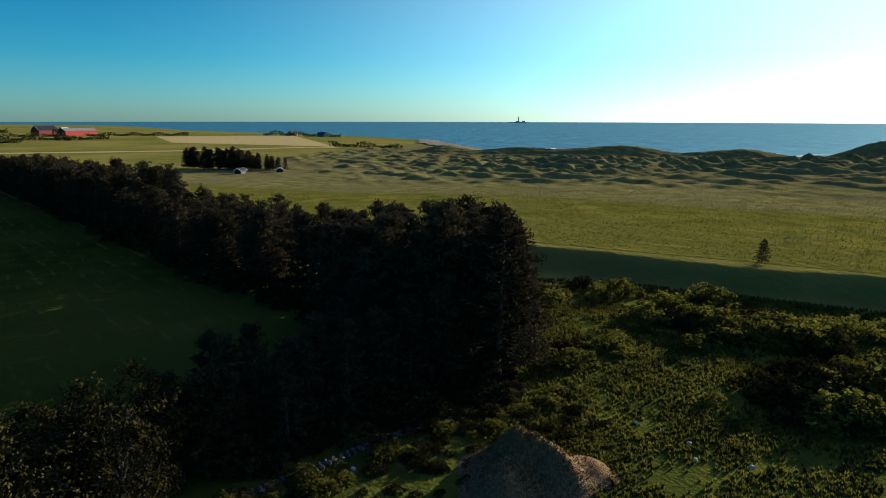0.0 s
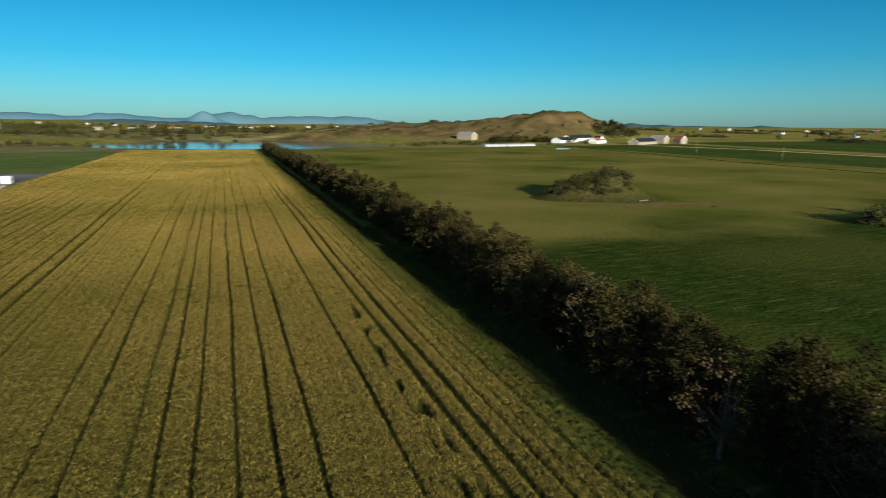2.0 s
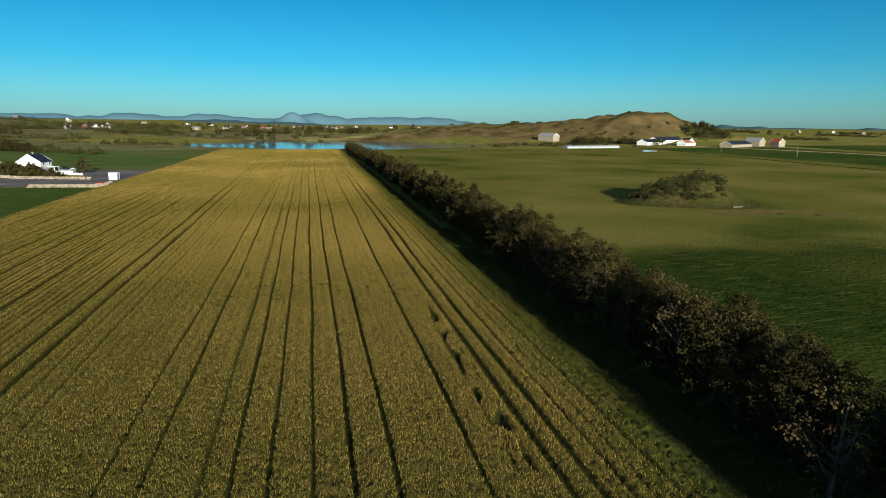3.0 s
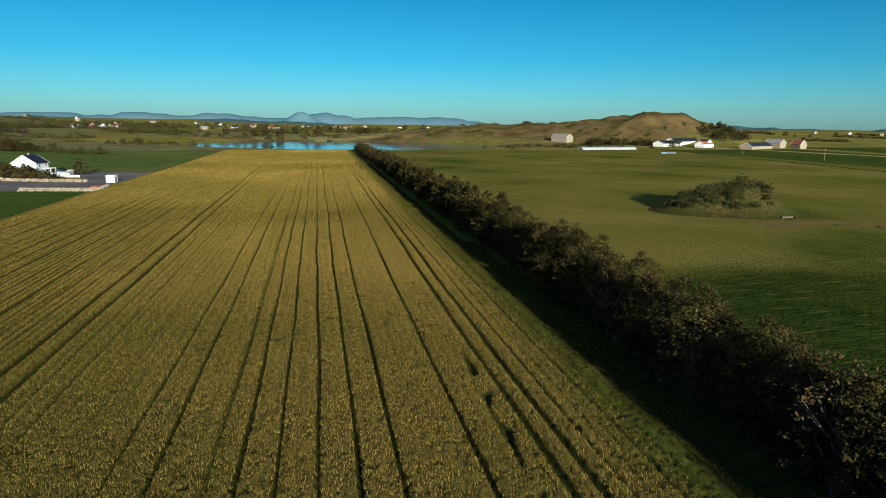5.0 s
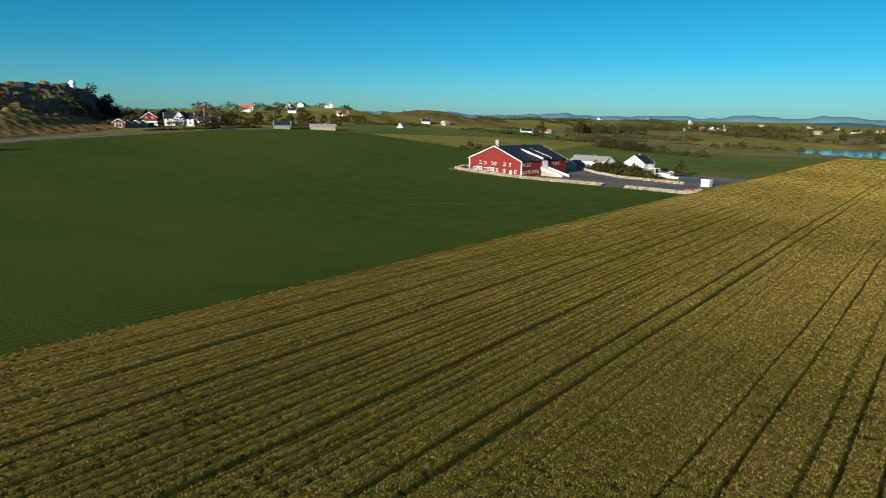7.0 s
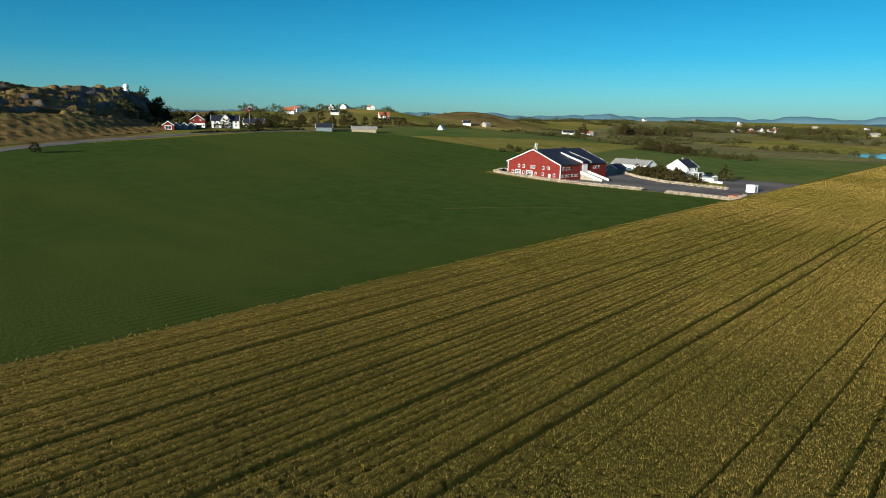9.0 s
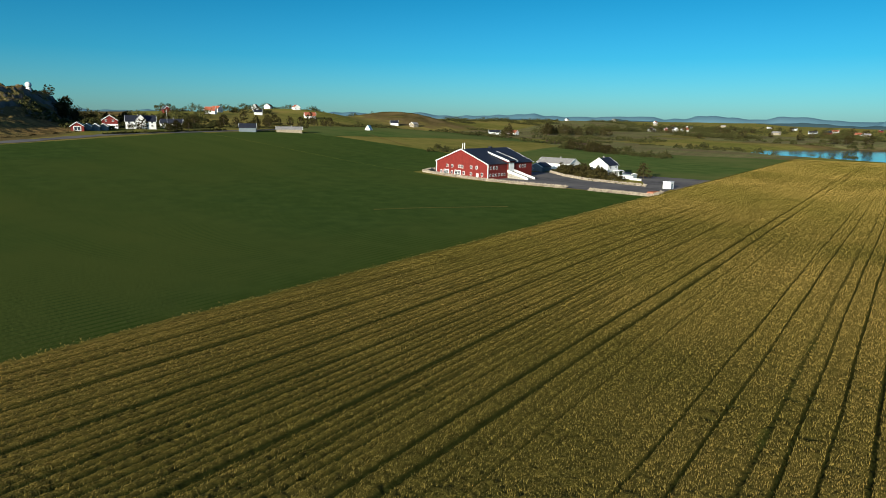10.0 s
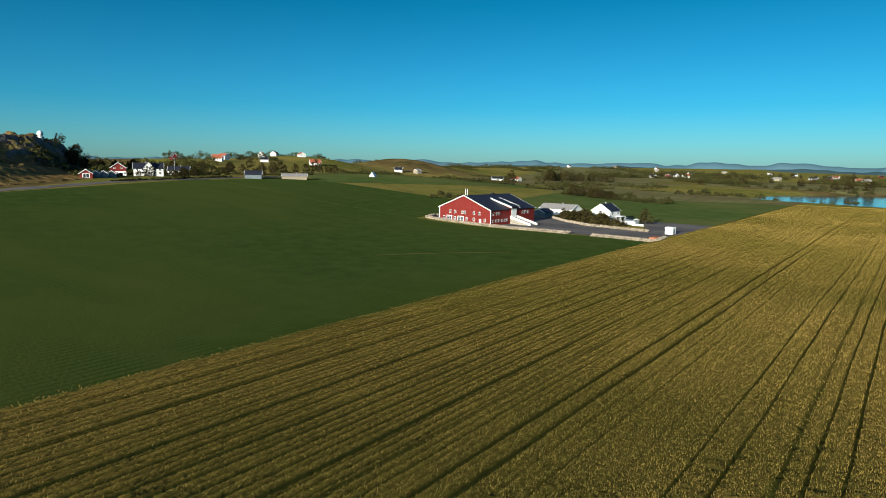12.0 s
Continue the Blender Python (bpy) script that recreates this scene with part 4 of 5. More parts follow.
def roof_slopes(w, l, e, r, over, thick):
    """The two slopes of a roof with overhang, as one slab."""
    h, k = w / 2, (r - e) / (w / 2)
    x1, z1 = h + over, e - over * k
    line = [(-x1, z1 + thick), (0, r + thick), (x1, z1 + thick), (x1, z1 + 0.02), (0, r + 0.02), (-x1, z1 + 0.02)]
    ends = [(x, y, z) for y in (-over, l + over) for x, z in line]
    return Build().add(ends, [tuple(range(5, -1, -1)), tuple(range(6, 12))] + [(i, (i + 1) % 6, 6 + (i + 1) % 6, 6 + i) for i in range(6)])


def verge(w, e, r, over, thick, y0):
    """The white board along one gable's edge of a roof."""
    h, k = w / 2, (r - e) / (w / 2)
    x1, z1 = h + over + 0.02, e - over * k
    line = [(-x1, z1 + thick + 0.03), (0, r + thick + 0.03), (x1, z1 + thick + 0.03), (x1, z1 - 0.12), (0, r - 0.12), (-x1, z1 - 0.12)]
    ends = [(x, y, z) for y in (y0, y0 + 0.14) for x, z in line]
    return Build().add(ends, [tuple(range(5, -1, -1)), tuple(range(6, 12))] + [(i, (i + 1) % 6, 6 + (i + 1) % 6, 6 + i) for i in range(6)])


def house(x, y, turn, w, l, e, r, wall, roof, label, name="house", z=None, front=(), side=(), chimney=True, over=0.35, group=""):
    """A gabled house, its front gable towards -y before it turns. front and side: windows as (along, height, width, tall)."""
    zz = float(land(x, y)) - 0.1 if z is None else z
    ob = thing(name, pose(x, y, zz, 0, 0, turn), label, "house" if name == "house" else name.replace("_", " "), group)
    part("wall", Build().gable(w, l, e, r).box(-w / 2 - .05, -.05, -1.5, w / 2 + .05, l + .05, 0.15).mesh("wall", wall), ob)
    top = part("roof", roof_slopes(w, l, e, r, over, 0.16).mesh("roof", roof), ob)
    for y0 in (-over - 0.10, l + over - 0.04):
        part("verge", verge(w, e, r, over, 0.16, y0).mesh("verge", WHITE), top, label="white verge board")
    for a, h, ww, tt in front:
        window(ob, a, h, ww, tt, "f", 0)
    for a, h, ww, tt in side:
        window(ob, a, h, ww, tt, "r", w / 2)
    if chimney:
        part("chimney", Build().box(-0.28, l * 0.4, r - 0.5, 0.28, l * 0.4 + 0.56, r + 0.7).box(-0.34, l * 0.4 - .06, r + 0.7, 0.34, l * 0.4 + .62, r + 0.8).mesh("chimney", GREY_ROOF), ob)
    return ob


# the red barn with its white corner boards, gates, dormer and bridge
BX, BY, BT = -148.1, 238.0, -6.0
barn = house(BX, BY, BT, 28.6, 30, 6.2, 11.6, RED, SLATE, "large red wooden barn with white trim and dark roof", "barn", 0.2, over=0.5, chimney=False,
             front=[(a - 14.3, 4.5, 1.15, 1.3) for a in (6.3, 9.1, 13.2, 14.7, 19.7, 22.6)] + [(a - 14.3, 1.9, 1.1, 1.3) for a in (2.8, 9.0, 15.7, 19.7, 25.6)],
             side=[(a, 4.6, 0.9, 1.2) for a in (1.9, 3.9, 5.6, 21.5, 23.3, 25.2)] + [(a, 1.7, 0.9, 1.1) for a in (1.6, 3.6, 5.3, 7.4, 9.3, 10.9)])
for sx in (-14.3, 14.3):
    part("corner_board", Build().box(sx - 0.16, -0.07, 0, sx + 0.16, 0.16, 6.1).mesh("corner_board", WHITE), barn)
for gx, gw in ((-8.5, 3.1), (-2.0, 3.5)):
    gate = part("gate", Build().box(gx - gw / 2, -0.08, 0, gx + gw / 2, 0.02, 2.9).mesh("gate", WHITE), barn)
    g = Build()
    for i in range(2):
        for j in range(4):
            x0 = gx - gw / 2 + 0.25 + i * (gw - 0.4) / 2
            g.box(x0, -0.11, 0.35 + j * 0.6, x0 + (gw - 0.7) / 2, -0.09, 0.85 + j * 0.6)
    part("pane", g.mesh("pane", GLASS), gate)
part("door", Build().box(8.3, -0.08, 0, 9.4, 0.02, 2.2).mesh("door", WHITE), barn)
for s in (-0.5, 0.5):
    part("flue", Build().tube([(s, 1.2, 10.8), (s, 1.2, 14.2)], [0.13, 0.13], 8).mesh("flue", WHITE), barn)
part("roof_vent", Build().box(-0.6, 18, 11.2, 0.6, 19.2, 12.3).mesh("roof_vent", SLATE), barn)
dormer = part("dormer", Build().add([(x, y, z) for y in (12.6, 17.4) for x, z in ((7.5, 5.0), (14.6, 2.4), (14.6, 7.1), (7.5, 9.0))], [(0, 1, 2, 3), (7, 6, 5, 4), (1, 5, 6, 2), (3, 2, 6, 7), (0, 3, 7, 4)]).mesh("dormer", RED), barn, label="red boarded dormer over the bridge")
slope = lambda y0, y1, lo, hi: Build().add([(x, y, z) for y in (y0, y1) for x, z in ((4.2, 10.2 + lo), (15.6, 7.0 + lo), (15.6, 7.0 + hi), (4.2, 10.2 + hi))], [(0, 1, 2, 3), (7, 6, 5, 4), (0, 4, 5, 1), (1, 5, 6, 2), (2, 6, 7, 3), (3, 7, 4, 0)])
part("dormer_roof", slope(12.2, 17.8, 0, 0.22).mesh("dormer_roof", SLATE), dormer)
for y0 in (11.98, 17.8):
    part("verge", slope(y0, y0 + 0.22, -0.35, 0.3).mesh("verge", WHITE), dormer, label="white verge board")
part("doorway", Build().box(14.6, 13.3, 2.6, 14.72, 16.7, 6.3).mesh("doorway", WHITE), dormer, label="white glazed double door")
ramp = thing("barn_bridge", pose(BX, BY, 0.2, 0, 0, BT), "white-walled stone ramp up to the barn's upper door", "ramp")
b = Build()
b.add([(14.5, 12.8, 2.6), (25, 12.8, 0), (25, 17.2, 0), (14.5, 17.2, 2.6), (14.5, 12.8, -0.5), (25, 12.8, -0.5), (25, 17.2, -0.5), (14.5, 17.2, -0.5)], [(0, 1, 2, 3), (0, 4, 5, 1), (3, 2, 6, 7), (0, 3, 7, 4)])
part("deck", b.mesh("deck", STONE), ramp)
for y0 in (12.5, 17.2):
    b = Build().add([(14.5, y0, 2.4), (25, y0, 0), (25, y0, 0.8), (14.5, y0, 3.4), (14.5, y0 + .3, 2.4), (25, y0 + .3, 0), (25, y0 + .3, 0.8), (14.5, y0 + .3, 3.4)], [(0, 1, 2, 3), (7, 6, 5, 4), (3, 2, 6, 7), (1, 5, 6, 2), (0, 3, 7, 4)])
    part("parapet", b.mesh("parapet", WHITE), ramp)

house(-109.4, 288.5, -8, 9.2, 8.4, 5.0, 8.0, WHITE, SLATE, "white two-storey farmhouse with a dark grey roof", z=0.0,
      front=[(-2.6, 1.6, 1.0, 1.3), (2.6, 1.6, 1.0, 1.3), (0, 4.4, 1.0, 1.2)], side=[(2, 1.6, 1.0, 1.3), (6.5, 1.6, 1.0, 1.3), (2, 4.0, 1.0, 1.1), (6.5, 4.0, 1.0, 1.1)])
porch = thing("porch", pose(-103.6, 291.5, 0, 0, 0, -8), "white roofed porch on the farmhouse's side", "porch")
part("roof", Build().box(-0.3, 0, 2.6, 2.6, 4.0, 2.85).mesh("roof", WHITE), porch)
for px, py in ((2.4, 0.2), (2.4, 3.8)):
    part("post", Build().box(px - .09, py - .09, -.2, px + .09, py + .09, 2.6).mesh("post", WHITE), porch)
house(-132, 311, 84, 9, 19, 2.9, 5.2, WHITE, GREY_ROOF, "long low white bungalow with a grey roof", z=0.3, front=[(-2.5, 1.6, 1.2, 1.1), (2, 1.6, 1.2, 1.1)],
      side=[(a, 1.7, 1.3, 1.2) for a in (2, 5, 8, 11, 14, 17)])
house(-141, 289, -8, 7, 7, 2.4, 4.0, BLUE_GREY, SLATE, "small blue-grey outbuilding beside the barn", "outbuilding", 0.1, chimney=False, front=[(-2, 1.3, .8, .8)])

kiosk = thing("shed", pose(-70.4, 256.5, 0, 0, 0, -8), "small white box-shaped shed on the gravel", "shed")
part("wall", Build().box(0, 0, -0.2, 2.9, 2.6, 2.6).mesh("wall", WHITE), kiosk)
part("roof", Build().box(-0.12, -0.12, 2.6, 3.02, 2.72, 2.75).mesh("roof", WHITE), kiosk)
part("door", Build().box(2.9, 0.7, 0, 2.94, 1.8, 2.1).mesh("door", BLUE_GREY), kiosk)
for (x, y, l, h) in ((-98, 284, 6.5, 1.6), (-92, 281, 5.0, 0.9), (-101, 279, 3.5, 1.1)):
    screen = thing("garden_fence", pose(x, y, 0, 0, 0, -10), "low white boarded garden fence", "fence")
    part("panel", Build().box(0, 0, 0.1, l, 0.08, h).mesh("panel", WHITE), screen)
    for q in (0, l):
        part("post", Build().box(q - .06, -.06, -.2, q + .06, .14, h + .1).mesh("post", WHITE), screen)
house(-93, 288, 60, 3, 6, 1.9, 2.3, BLUE_GREY, SLATE, "small dark blue garden shed", "garden_shed", 0.0, chimney=False, over=0.1)

YARD = [[(-168, 236.5), (-133, 233.6), (-131, 289), (-166, 268)], [(-133, 233.6), (-97, 233), (-106, 265), (-131, 287)], [(-97, 233), (-65, 229.5), (-67, 256), (-106, 265)], [(-76, 256), (-66, 254), (-58, 303), (-98, 305)]]
for k, q in enumerate(YARD):
    rect("yard_%d" % (k + 1), q, 5, ASPHALT, 0.09 + 0.012 * k, "grey gravel farmyard", "yard")


def boulders(name, points, high, wide, size, label, seed, mat=None):
    """A dry wall of rounded stones laid along a line."""
    rs = np.random.RandomState(seed)
    ico = bmesh.new()
    bmesh.ops.create_icosphere(ico, subdivisions=1, radius=1.0)
    IV = np.array([v.co for v in ico.verts])
    IF = np.array([[v.index for v in f.verts] for f in ico.faces])
    ico.free()
    V, F = [], []
    for (ax, ay), (bx, by) in zip(points, points[1:]):
        L = math.hypot(bx - ax, by - ay)
        n = int(L / (size * 1.25))
        nx, ny = -(by - ay) / L, (bx - ax) / L
        for i in range(n):
            for row in range(max(1, int(high / (size * 0.75)))):
                for col in range(max(1, int(wide / size))):
                    t = (i + 0.5 * (row % 2) + rs.uniform(0, .4)) / n
                    o = (col - (int(wide / size) - 1) / 2) * size * 0.9 + rs.uniform(-.12, .12)
                    x, y = ax + (bx - ax) * t + nx * o, ay + (by - ay) * t + ny * o
                    r = size * 0.62 * rs.uniform(0.7, 1.25, 3) * (1, 1, .8)
                    p = IV * r + rs.normal(0, 0.08 * size, IV.shape)
                    a = rs.uniform(0, 6.28)
                    p = np.stack([p[:, 0] * math.cos(a) - p[:, 1] * math.sin(a), p[:, 0] * math.sin(a) + p[:, 1] * math.cos(a), p[:, 2]], 1)
                    F.append(IF + 12 * len(V))
                    V.append(p + (x, y, float(land(x, y)) + size * 0.4 + row * size * 0.72))
    me = bpy.data.meshes.new(name)
    me.from_pydata(np.concatenate(V).tolist(), [], np.concatenate(F).tolist())
    me.materials.append(mat or STONES)
    me.update()
    return tagged(new(name, me), label, "stone wall", kind="stuff")


boulders("farm_wall", [(-166, 258), (-169, 244), (-166.5, 235.5), (-128.8, 232.6), (-96.4, 231.8)], 1.5, 1.6, 0.75, "pale dry stone wall round the farmyard", 1)
boulders("farm_wall", [(-87.8, 231.0), (-63.7, 228.6), (-65, 240)], 1.5, 1.6, 0.75, "pale dry stone wall beside the yard's entrance", 2)
boulders("garden_wall", [(-134, 289), (-120, 276), (-105, 265.5), (-77, 258.5)], 1.5, 1.4, 0.75, "pale dry stone wall below the garden bushes", 3)
garden = [bush(s, 2.2, 2.8, 110, 9, 0.24, LEAF, "dense dark green garden bush behind the wall", "garden_bush", group="garden bushes") for s in (41, 42)]
scatter(garden, [(-130 + 27 * t + rng.uniform(-2, 2), 291 - 17 * t + rng.uniform(-1.0, 5), rng.uniform(1.1, 1.9)) for t in [i / 17 for i in range(18)]] + [(-101, 276, 1.0), (-97, 275, 1.1), (-94, 276, .8), (-146, 270, .6)], rng)
discard(garden)
pile = thing("pallet", pose(-69, 235.5, 0.1, 0, 0, -5), "low pallet of red bricks beside the stone wall", "bricks")
part("deck", Build().box(0, 0, 0, 2.6, 4.6, 0.15).mesh("deck", PALE_WOOD), pile)
for k in range(3):
    part("course", Build().box(0.1 + 0.04 * k, 0.1, 0.15 + 0.2 * k, 2.5 - 0.04 * k, 4.5, 0.34 + 0.2 * k).mesh("course", BRICK), pile)

# ---- the village below the crag, and the far farms ----
FAR = "village houses"
red_house = house(-366, 197, 62, 8, 8, 4.8, 7.6, RED, SLATE, "red gabled house with a white lower storey", group=FAR, front=[(-1.8, 4.6, 1.1, 1.1), (1.8, 4.6, 1.1, 1.1)])
part("lower_wall", Build().box(-4.15, -0.15, -1.5, 4.15, 0.15, 2.7).mesh("lower_wall", WHITE), red_house, label="white-painted lower storey")
house(-343, 170, 62, 6, 8, 2.7, 4.8, RED, SLATE, "small red boathouse-like shed with white gate", "shed", group="sheds", front=[(0, 1.5, 3.4, 2.4)], chimney=False)
for k in range(3):
    house(-346 - 1.0 * k, 176 + 4.6 * k, 62, 4.2, 9, 2.3, 3.9, BLUE_GREY, SLATE, "grey timber shed in a row", "shed", group="sheds", chimney=False)
villa = house(-366, 206, -28, 8, 16, 4.4, 7.6, WHITEWASH, SLATE, "pale villa with a cross gable and veranda", group=FAR, front=[(a, h, 1.2, 1.4) for a in (-2, 2) for h in (1.7, 4.0)], side=[(a, h, 1.2, 1.4) for a in (2, 5, 11, 14) for h in (1.7, 3.8)])
part("cross_gable", Build().gable(5.4, 6.5, 5.2, 8.4).mesh("cross_gable", WHITEWASH), villa, pose(5.0, 8, 0, 0, 0, 90))
part("cross_roof", roof_slopes(5.4, 6.5, 5.2, 8.4, 0.3, 0.15).mesh("cross_roof", SLATE), villa, pose(5.0, 8, 0, 0, 0, 90))
part("veranda", Build().box(4.0, 0.5, 2.5, 6.2, 5.2, 2.7).box(6.0, 0.5, 0, 6.12, 0.62, 2.5).box(6.0, 5.1, 0, 6.12, 5.2, 2.5).mesh("veranda", WHITE), villa)
house(-381, 250, 140, 7, 13, 2.8, 5.4, WHITE, SLATE, "long white house with a dark roof", group=FAR, side=[(a, 1.7, 1.4, 1.2) for a in (2, 6, 10)])
house(-328, 268, 140, 6, 10, 2.8, 5.2, BLUE_GREY, SLATE, "blue-grey farm shed under trees", "farm_shed", group="sheds", chimney=False)
house(-318, 296, 140, 6, 16, 2.4, 4.0, CREAM, GREY_ROOF, "long pale green low building", "farm_building", chimney=True, side=[(a, 1.6, 1.2, 1.0) for a in (3, 8, 13)])
house(-334, 373, 20, 4, 4, 0.8, 3.8, WHITE, WHITE, "small white tent-shaped hut in the field", "hut", chimney=False)
rngh = random.Random(5)
rows_far = [(-430, 300), (-455, 275), (-470, 330), (-440, 350), (-520, 400), (-540, 430), (-560, 470), (-480, 420), (-610, 520), (-640, 560), (-420, 390),
            (-524, 622), (-512, 634), (-388, 646), (-376, 665), (-264, 790), (-244, 781), (-254, 846), (-264, 954), (-246, 744), (-234, 787), (-225, 800), (-130, 831), (-105, 935), (-99, 1116), (-92, 960), (-49, 929),
            (-58, 935), (-63, 1500), (-13, 1600), (40, 1278), (50, 1283), (60, 1276), (70, 1282), (116, 1500), (300, 1700), (-380, 1150), (-420, 1250), (-340, 1120), (-300, 1300), (-480, 1200), (-560, 1150), (-20, 1250), (-170, 1230), (-240, 1400), (200, 1500),
            (1528, 1117), (1520, 1100), (1483, 892), (1460, 900), (1490, 870), (1500, 850), (1400, 623), (1415, 640), (980, 322), (990, 335), (1015, 298), (1056, 270), (1070, 280), (1416, 279), (1430, 290), (1480, 183), (1500, 170), (1548, 138), (715, 324), (722, 332),
            (1600, 1250), (1580, 1180), (1570, 1300), (1450, 1010), (1440, 960), (1350, 1150), (1250, 1400), (1150, 1500), (1050, 1650), (1300, 760), (1380, 520), (1250, 330), (1240, 200)]
rows_far += [(1150 * k * math.sin(radians(a)), 1150 * k * math.cos(radians(a))) for a, k in ((48, 1.3), (51, 1.35), (53, 1.1), (56, 1.2), (58, 1.25), (61, 1.4), (63, 1.1), (66, 1.3), (68, 1.35), (70, 1.15), (73, 1.25), (76, 1.4), (79, 1.2), (46, 1.5), (44, 1.6), (55, 1.5), (64, 1.5))]
styles = [(WHITEWASH, TILE_RED), (WHITEWASH, SLATE), (CREAM, GREY_ROOF), (WHITEWASH, SLATE), (WHITEWASH, TILE_RED), (RED, SLATE)]
for k, (x, y) in enumerate(rows_far):
    if y > 730 and x < 300:
        x, y = 1.35 * x, 1.35 * y
    elif x < -400 and y < 600:
        x, y = 1.25 * x, 1.25 * y
    wall, roof = styles[rngh.randrange(6)]
    w, l = rngh.uniform(6, 8), rngh.uniform(8, 13)
    what = {id(WHITEWASH): "white", id(CREAM): "cream", id(RED): "red"}[id(wall)]
    house(x, y, rngh.choice([0, 30, 75, 100, 140]) + rngh.uniform(-10, 10), w, l, rngh.uniform(2.8, 4.2), rngh.uniform(5.4, 7.0), wall, roof,
          what + " gabled house with a " + {id(TILE_RED): "red tiled", id(SLATE): "dark", id(GREY_ROOF): "grey"}[id(roof)] + " roof, far off", group=FAR,
          front=[(-2, 1.7, 1.1, 1.2), (2, 1.7, 1.1, 1.2)], side=[(l * 0.25, 1.7, 1.2, 1.2), (l * 0.7, 1.7, 1.2, 1.2)])
# the farm row under the hill
house(287, 692, 30, 12, 22, 6, 9.5, CREAM, GREY_ROOF, "tall buff barn below the hill", "barn", side=[(a, 3, 1.2, 1.2) for a in (4, 10, 16)])
house(352, 612, -58, 12, 40, 3.4, 6.2, WHITEWASH, SLATE, "long white barn with a dark roof", "barn", chimney=False)
house(378, 634, -58, 14, 62, 4.2, 7.6, WHITEWASH, SLATE, "very long white barn with a dark roof", "barn", chimney=False)
house(385, 590, -58, 10, 22, 3.6, 6.4, WHITEWASH, TILE_RED, "white farm building with a red roof", "farm_building", chimney=False, front=[(-2, 1.7, 1.2, 1.2), (2, 1.7, 1.2, 1.2)])
house(400, 596, 20, 8, 10, 5, 8, WHITEWASH, SLATE, "white farmhouse below the hill", front=[(-2, 1.7, 1.1, 1.2), (2, 1.7, 1.1, 1.2), (-2, 4.2, 1.1, 1.2), (2, 4.2, 1.1, 1.2)])
house(448, 572, 118, 12, 44, 3.2, 6.4, CREAM, SLATE, "long dark-roofed cattle barn", "barn", chimney=False)
house(474, 580, 25, 13, 16, 5, 9, CREAM, GREY_ROOF, "pale stone farm barn", "barn", chimney=False, front=[(-3, 2, 1.4, 1.4), (3, 2, 1.4, 1.4)])
house(486, 566, 10, 9, 11, 4.6, 8.6, CREAM, TILE_RED, "cream farmhouse with a red tiled roof", front=[(-2, 1.7, 1.1, 1.2), (2, 1.7, 1.1, 1.2)])
for (x, y, l) in ((232, 536, 26), (256, 540, 34)):
    tunnel = thing("greenhouse", pose(x, y, 0, 0, 0, -78), "long low pale polytunnel greenhouse", "greenhouse")
    b = Build()
    arc = [(4 * math.cos(a), 2.4 * math.sin(a)) for a in np.linspace(0, math.pi, 10)]
    n = len(arc)
    b.add([(p[0], 0, p[1]) for p in arc] + [(p[0], l, p[1]) for p in arc], [(i, i + 1, n + i + 1, n + i) for i in range(n - 1)] + [tuple(range(n))[::-1], tuple(range(n, 2 * n))])
    part("cover", b.mesh("cover", PLASTIC), tunnel)
    part("door", Build().box(-1, -0.05, 0, 1, 0.02, 2.0).mesh("door", GREY_ROOF), tunnel)
for i in range(9):
    bale = thing("silage_bale", pose(270 + 1.25 * i, 466 - 0.3 * i, 0.65, 0, 90, 80), "round white-wrapped silage bale" if i > 3 else "round light blue-wrapped silage bale", "bale", "row of bales by the ditch")
    part("wrap", Build().tube([(0, 0, -.6), (0, 0, -.5), (0, 0, .5), (0, 0, .6)], [0.5, .65, .65, .5], 12).mesh("wrap", PLASTIC if i > 3 else BLUE_WRAP), bale)
for i in range(9):
    bale = thing("silage_bale", pose(436 + 0.4 * i, 22 + 1.4 * i, 0.65, 0, 90, 20), "round light blue-wrapped silage bale", "bale", "row of bales by the straw strip")
    part("wrap", Build().tube([(0, 0, -.6), (0, 0, -.5), (0, 0, .5), (0, 0, .6)], [0.5, .65, .65, .5], 12).mesh("wrap", BLUE_WRAP if i % 3 else PLASTIC), bale)
# the second red farm towards the sea
house(930, -105, 24, 16, 40, 6.5, 9.5, RED_BRIGHT, GREY_ROOF, "long bright red barn with a pale grey roof", "barn", chimney=False)
house(955, -64, 30, 16, 26, 7, 12.5, RED, SLATE, "dark red gabled barn", "barn", chimney=False)
house(928, -76, 60, 11, 16, 6, 11, RED, GREY_ROOF, "red gabled farmhouse with grey roof", front=[(-2, 1.7, 1.2, 1.2), (2, 1.7, 1.2, 1.2)])
house(805, -330, 40, 9, 14, 3.5, 7, CREAM, SLATE, "low farmhouse near the shore", front=[(-2, 1.7, 1.2, 1.2)])
house(760, -345, 100, 8, 16, 3, 6, BLUE_GREY, SLATE, "dark shed near the shore", "shed", chimney=False)
house(259, -82.5, 40, 3, 3.8, 1.5, 2.4, SLATE, SLATE, "small grey cabin among the grove's pines", "cabin", chimney=False, front=[(0, 1.3, 1, 1)])
house(258, -98, 70, 2.6, 3.2, 1.4, 2.1, SLATE, SLATE, "small dark hut beside the grove", "hut", chimney=False)
house(612, 378, 20, 6, 24, 2.4, 3.6, WHITEWASH, GREY_ROOF, "long low white-covered shed in the field", "shed", chimney=False)

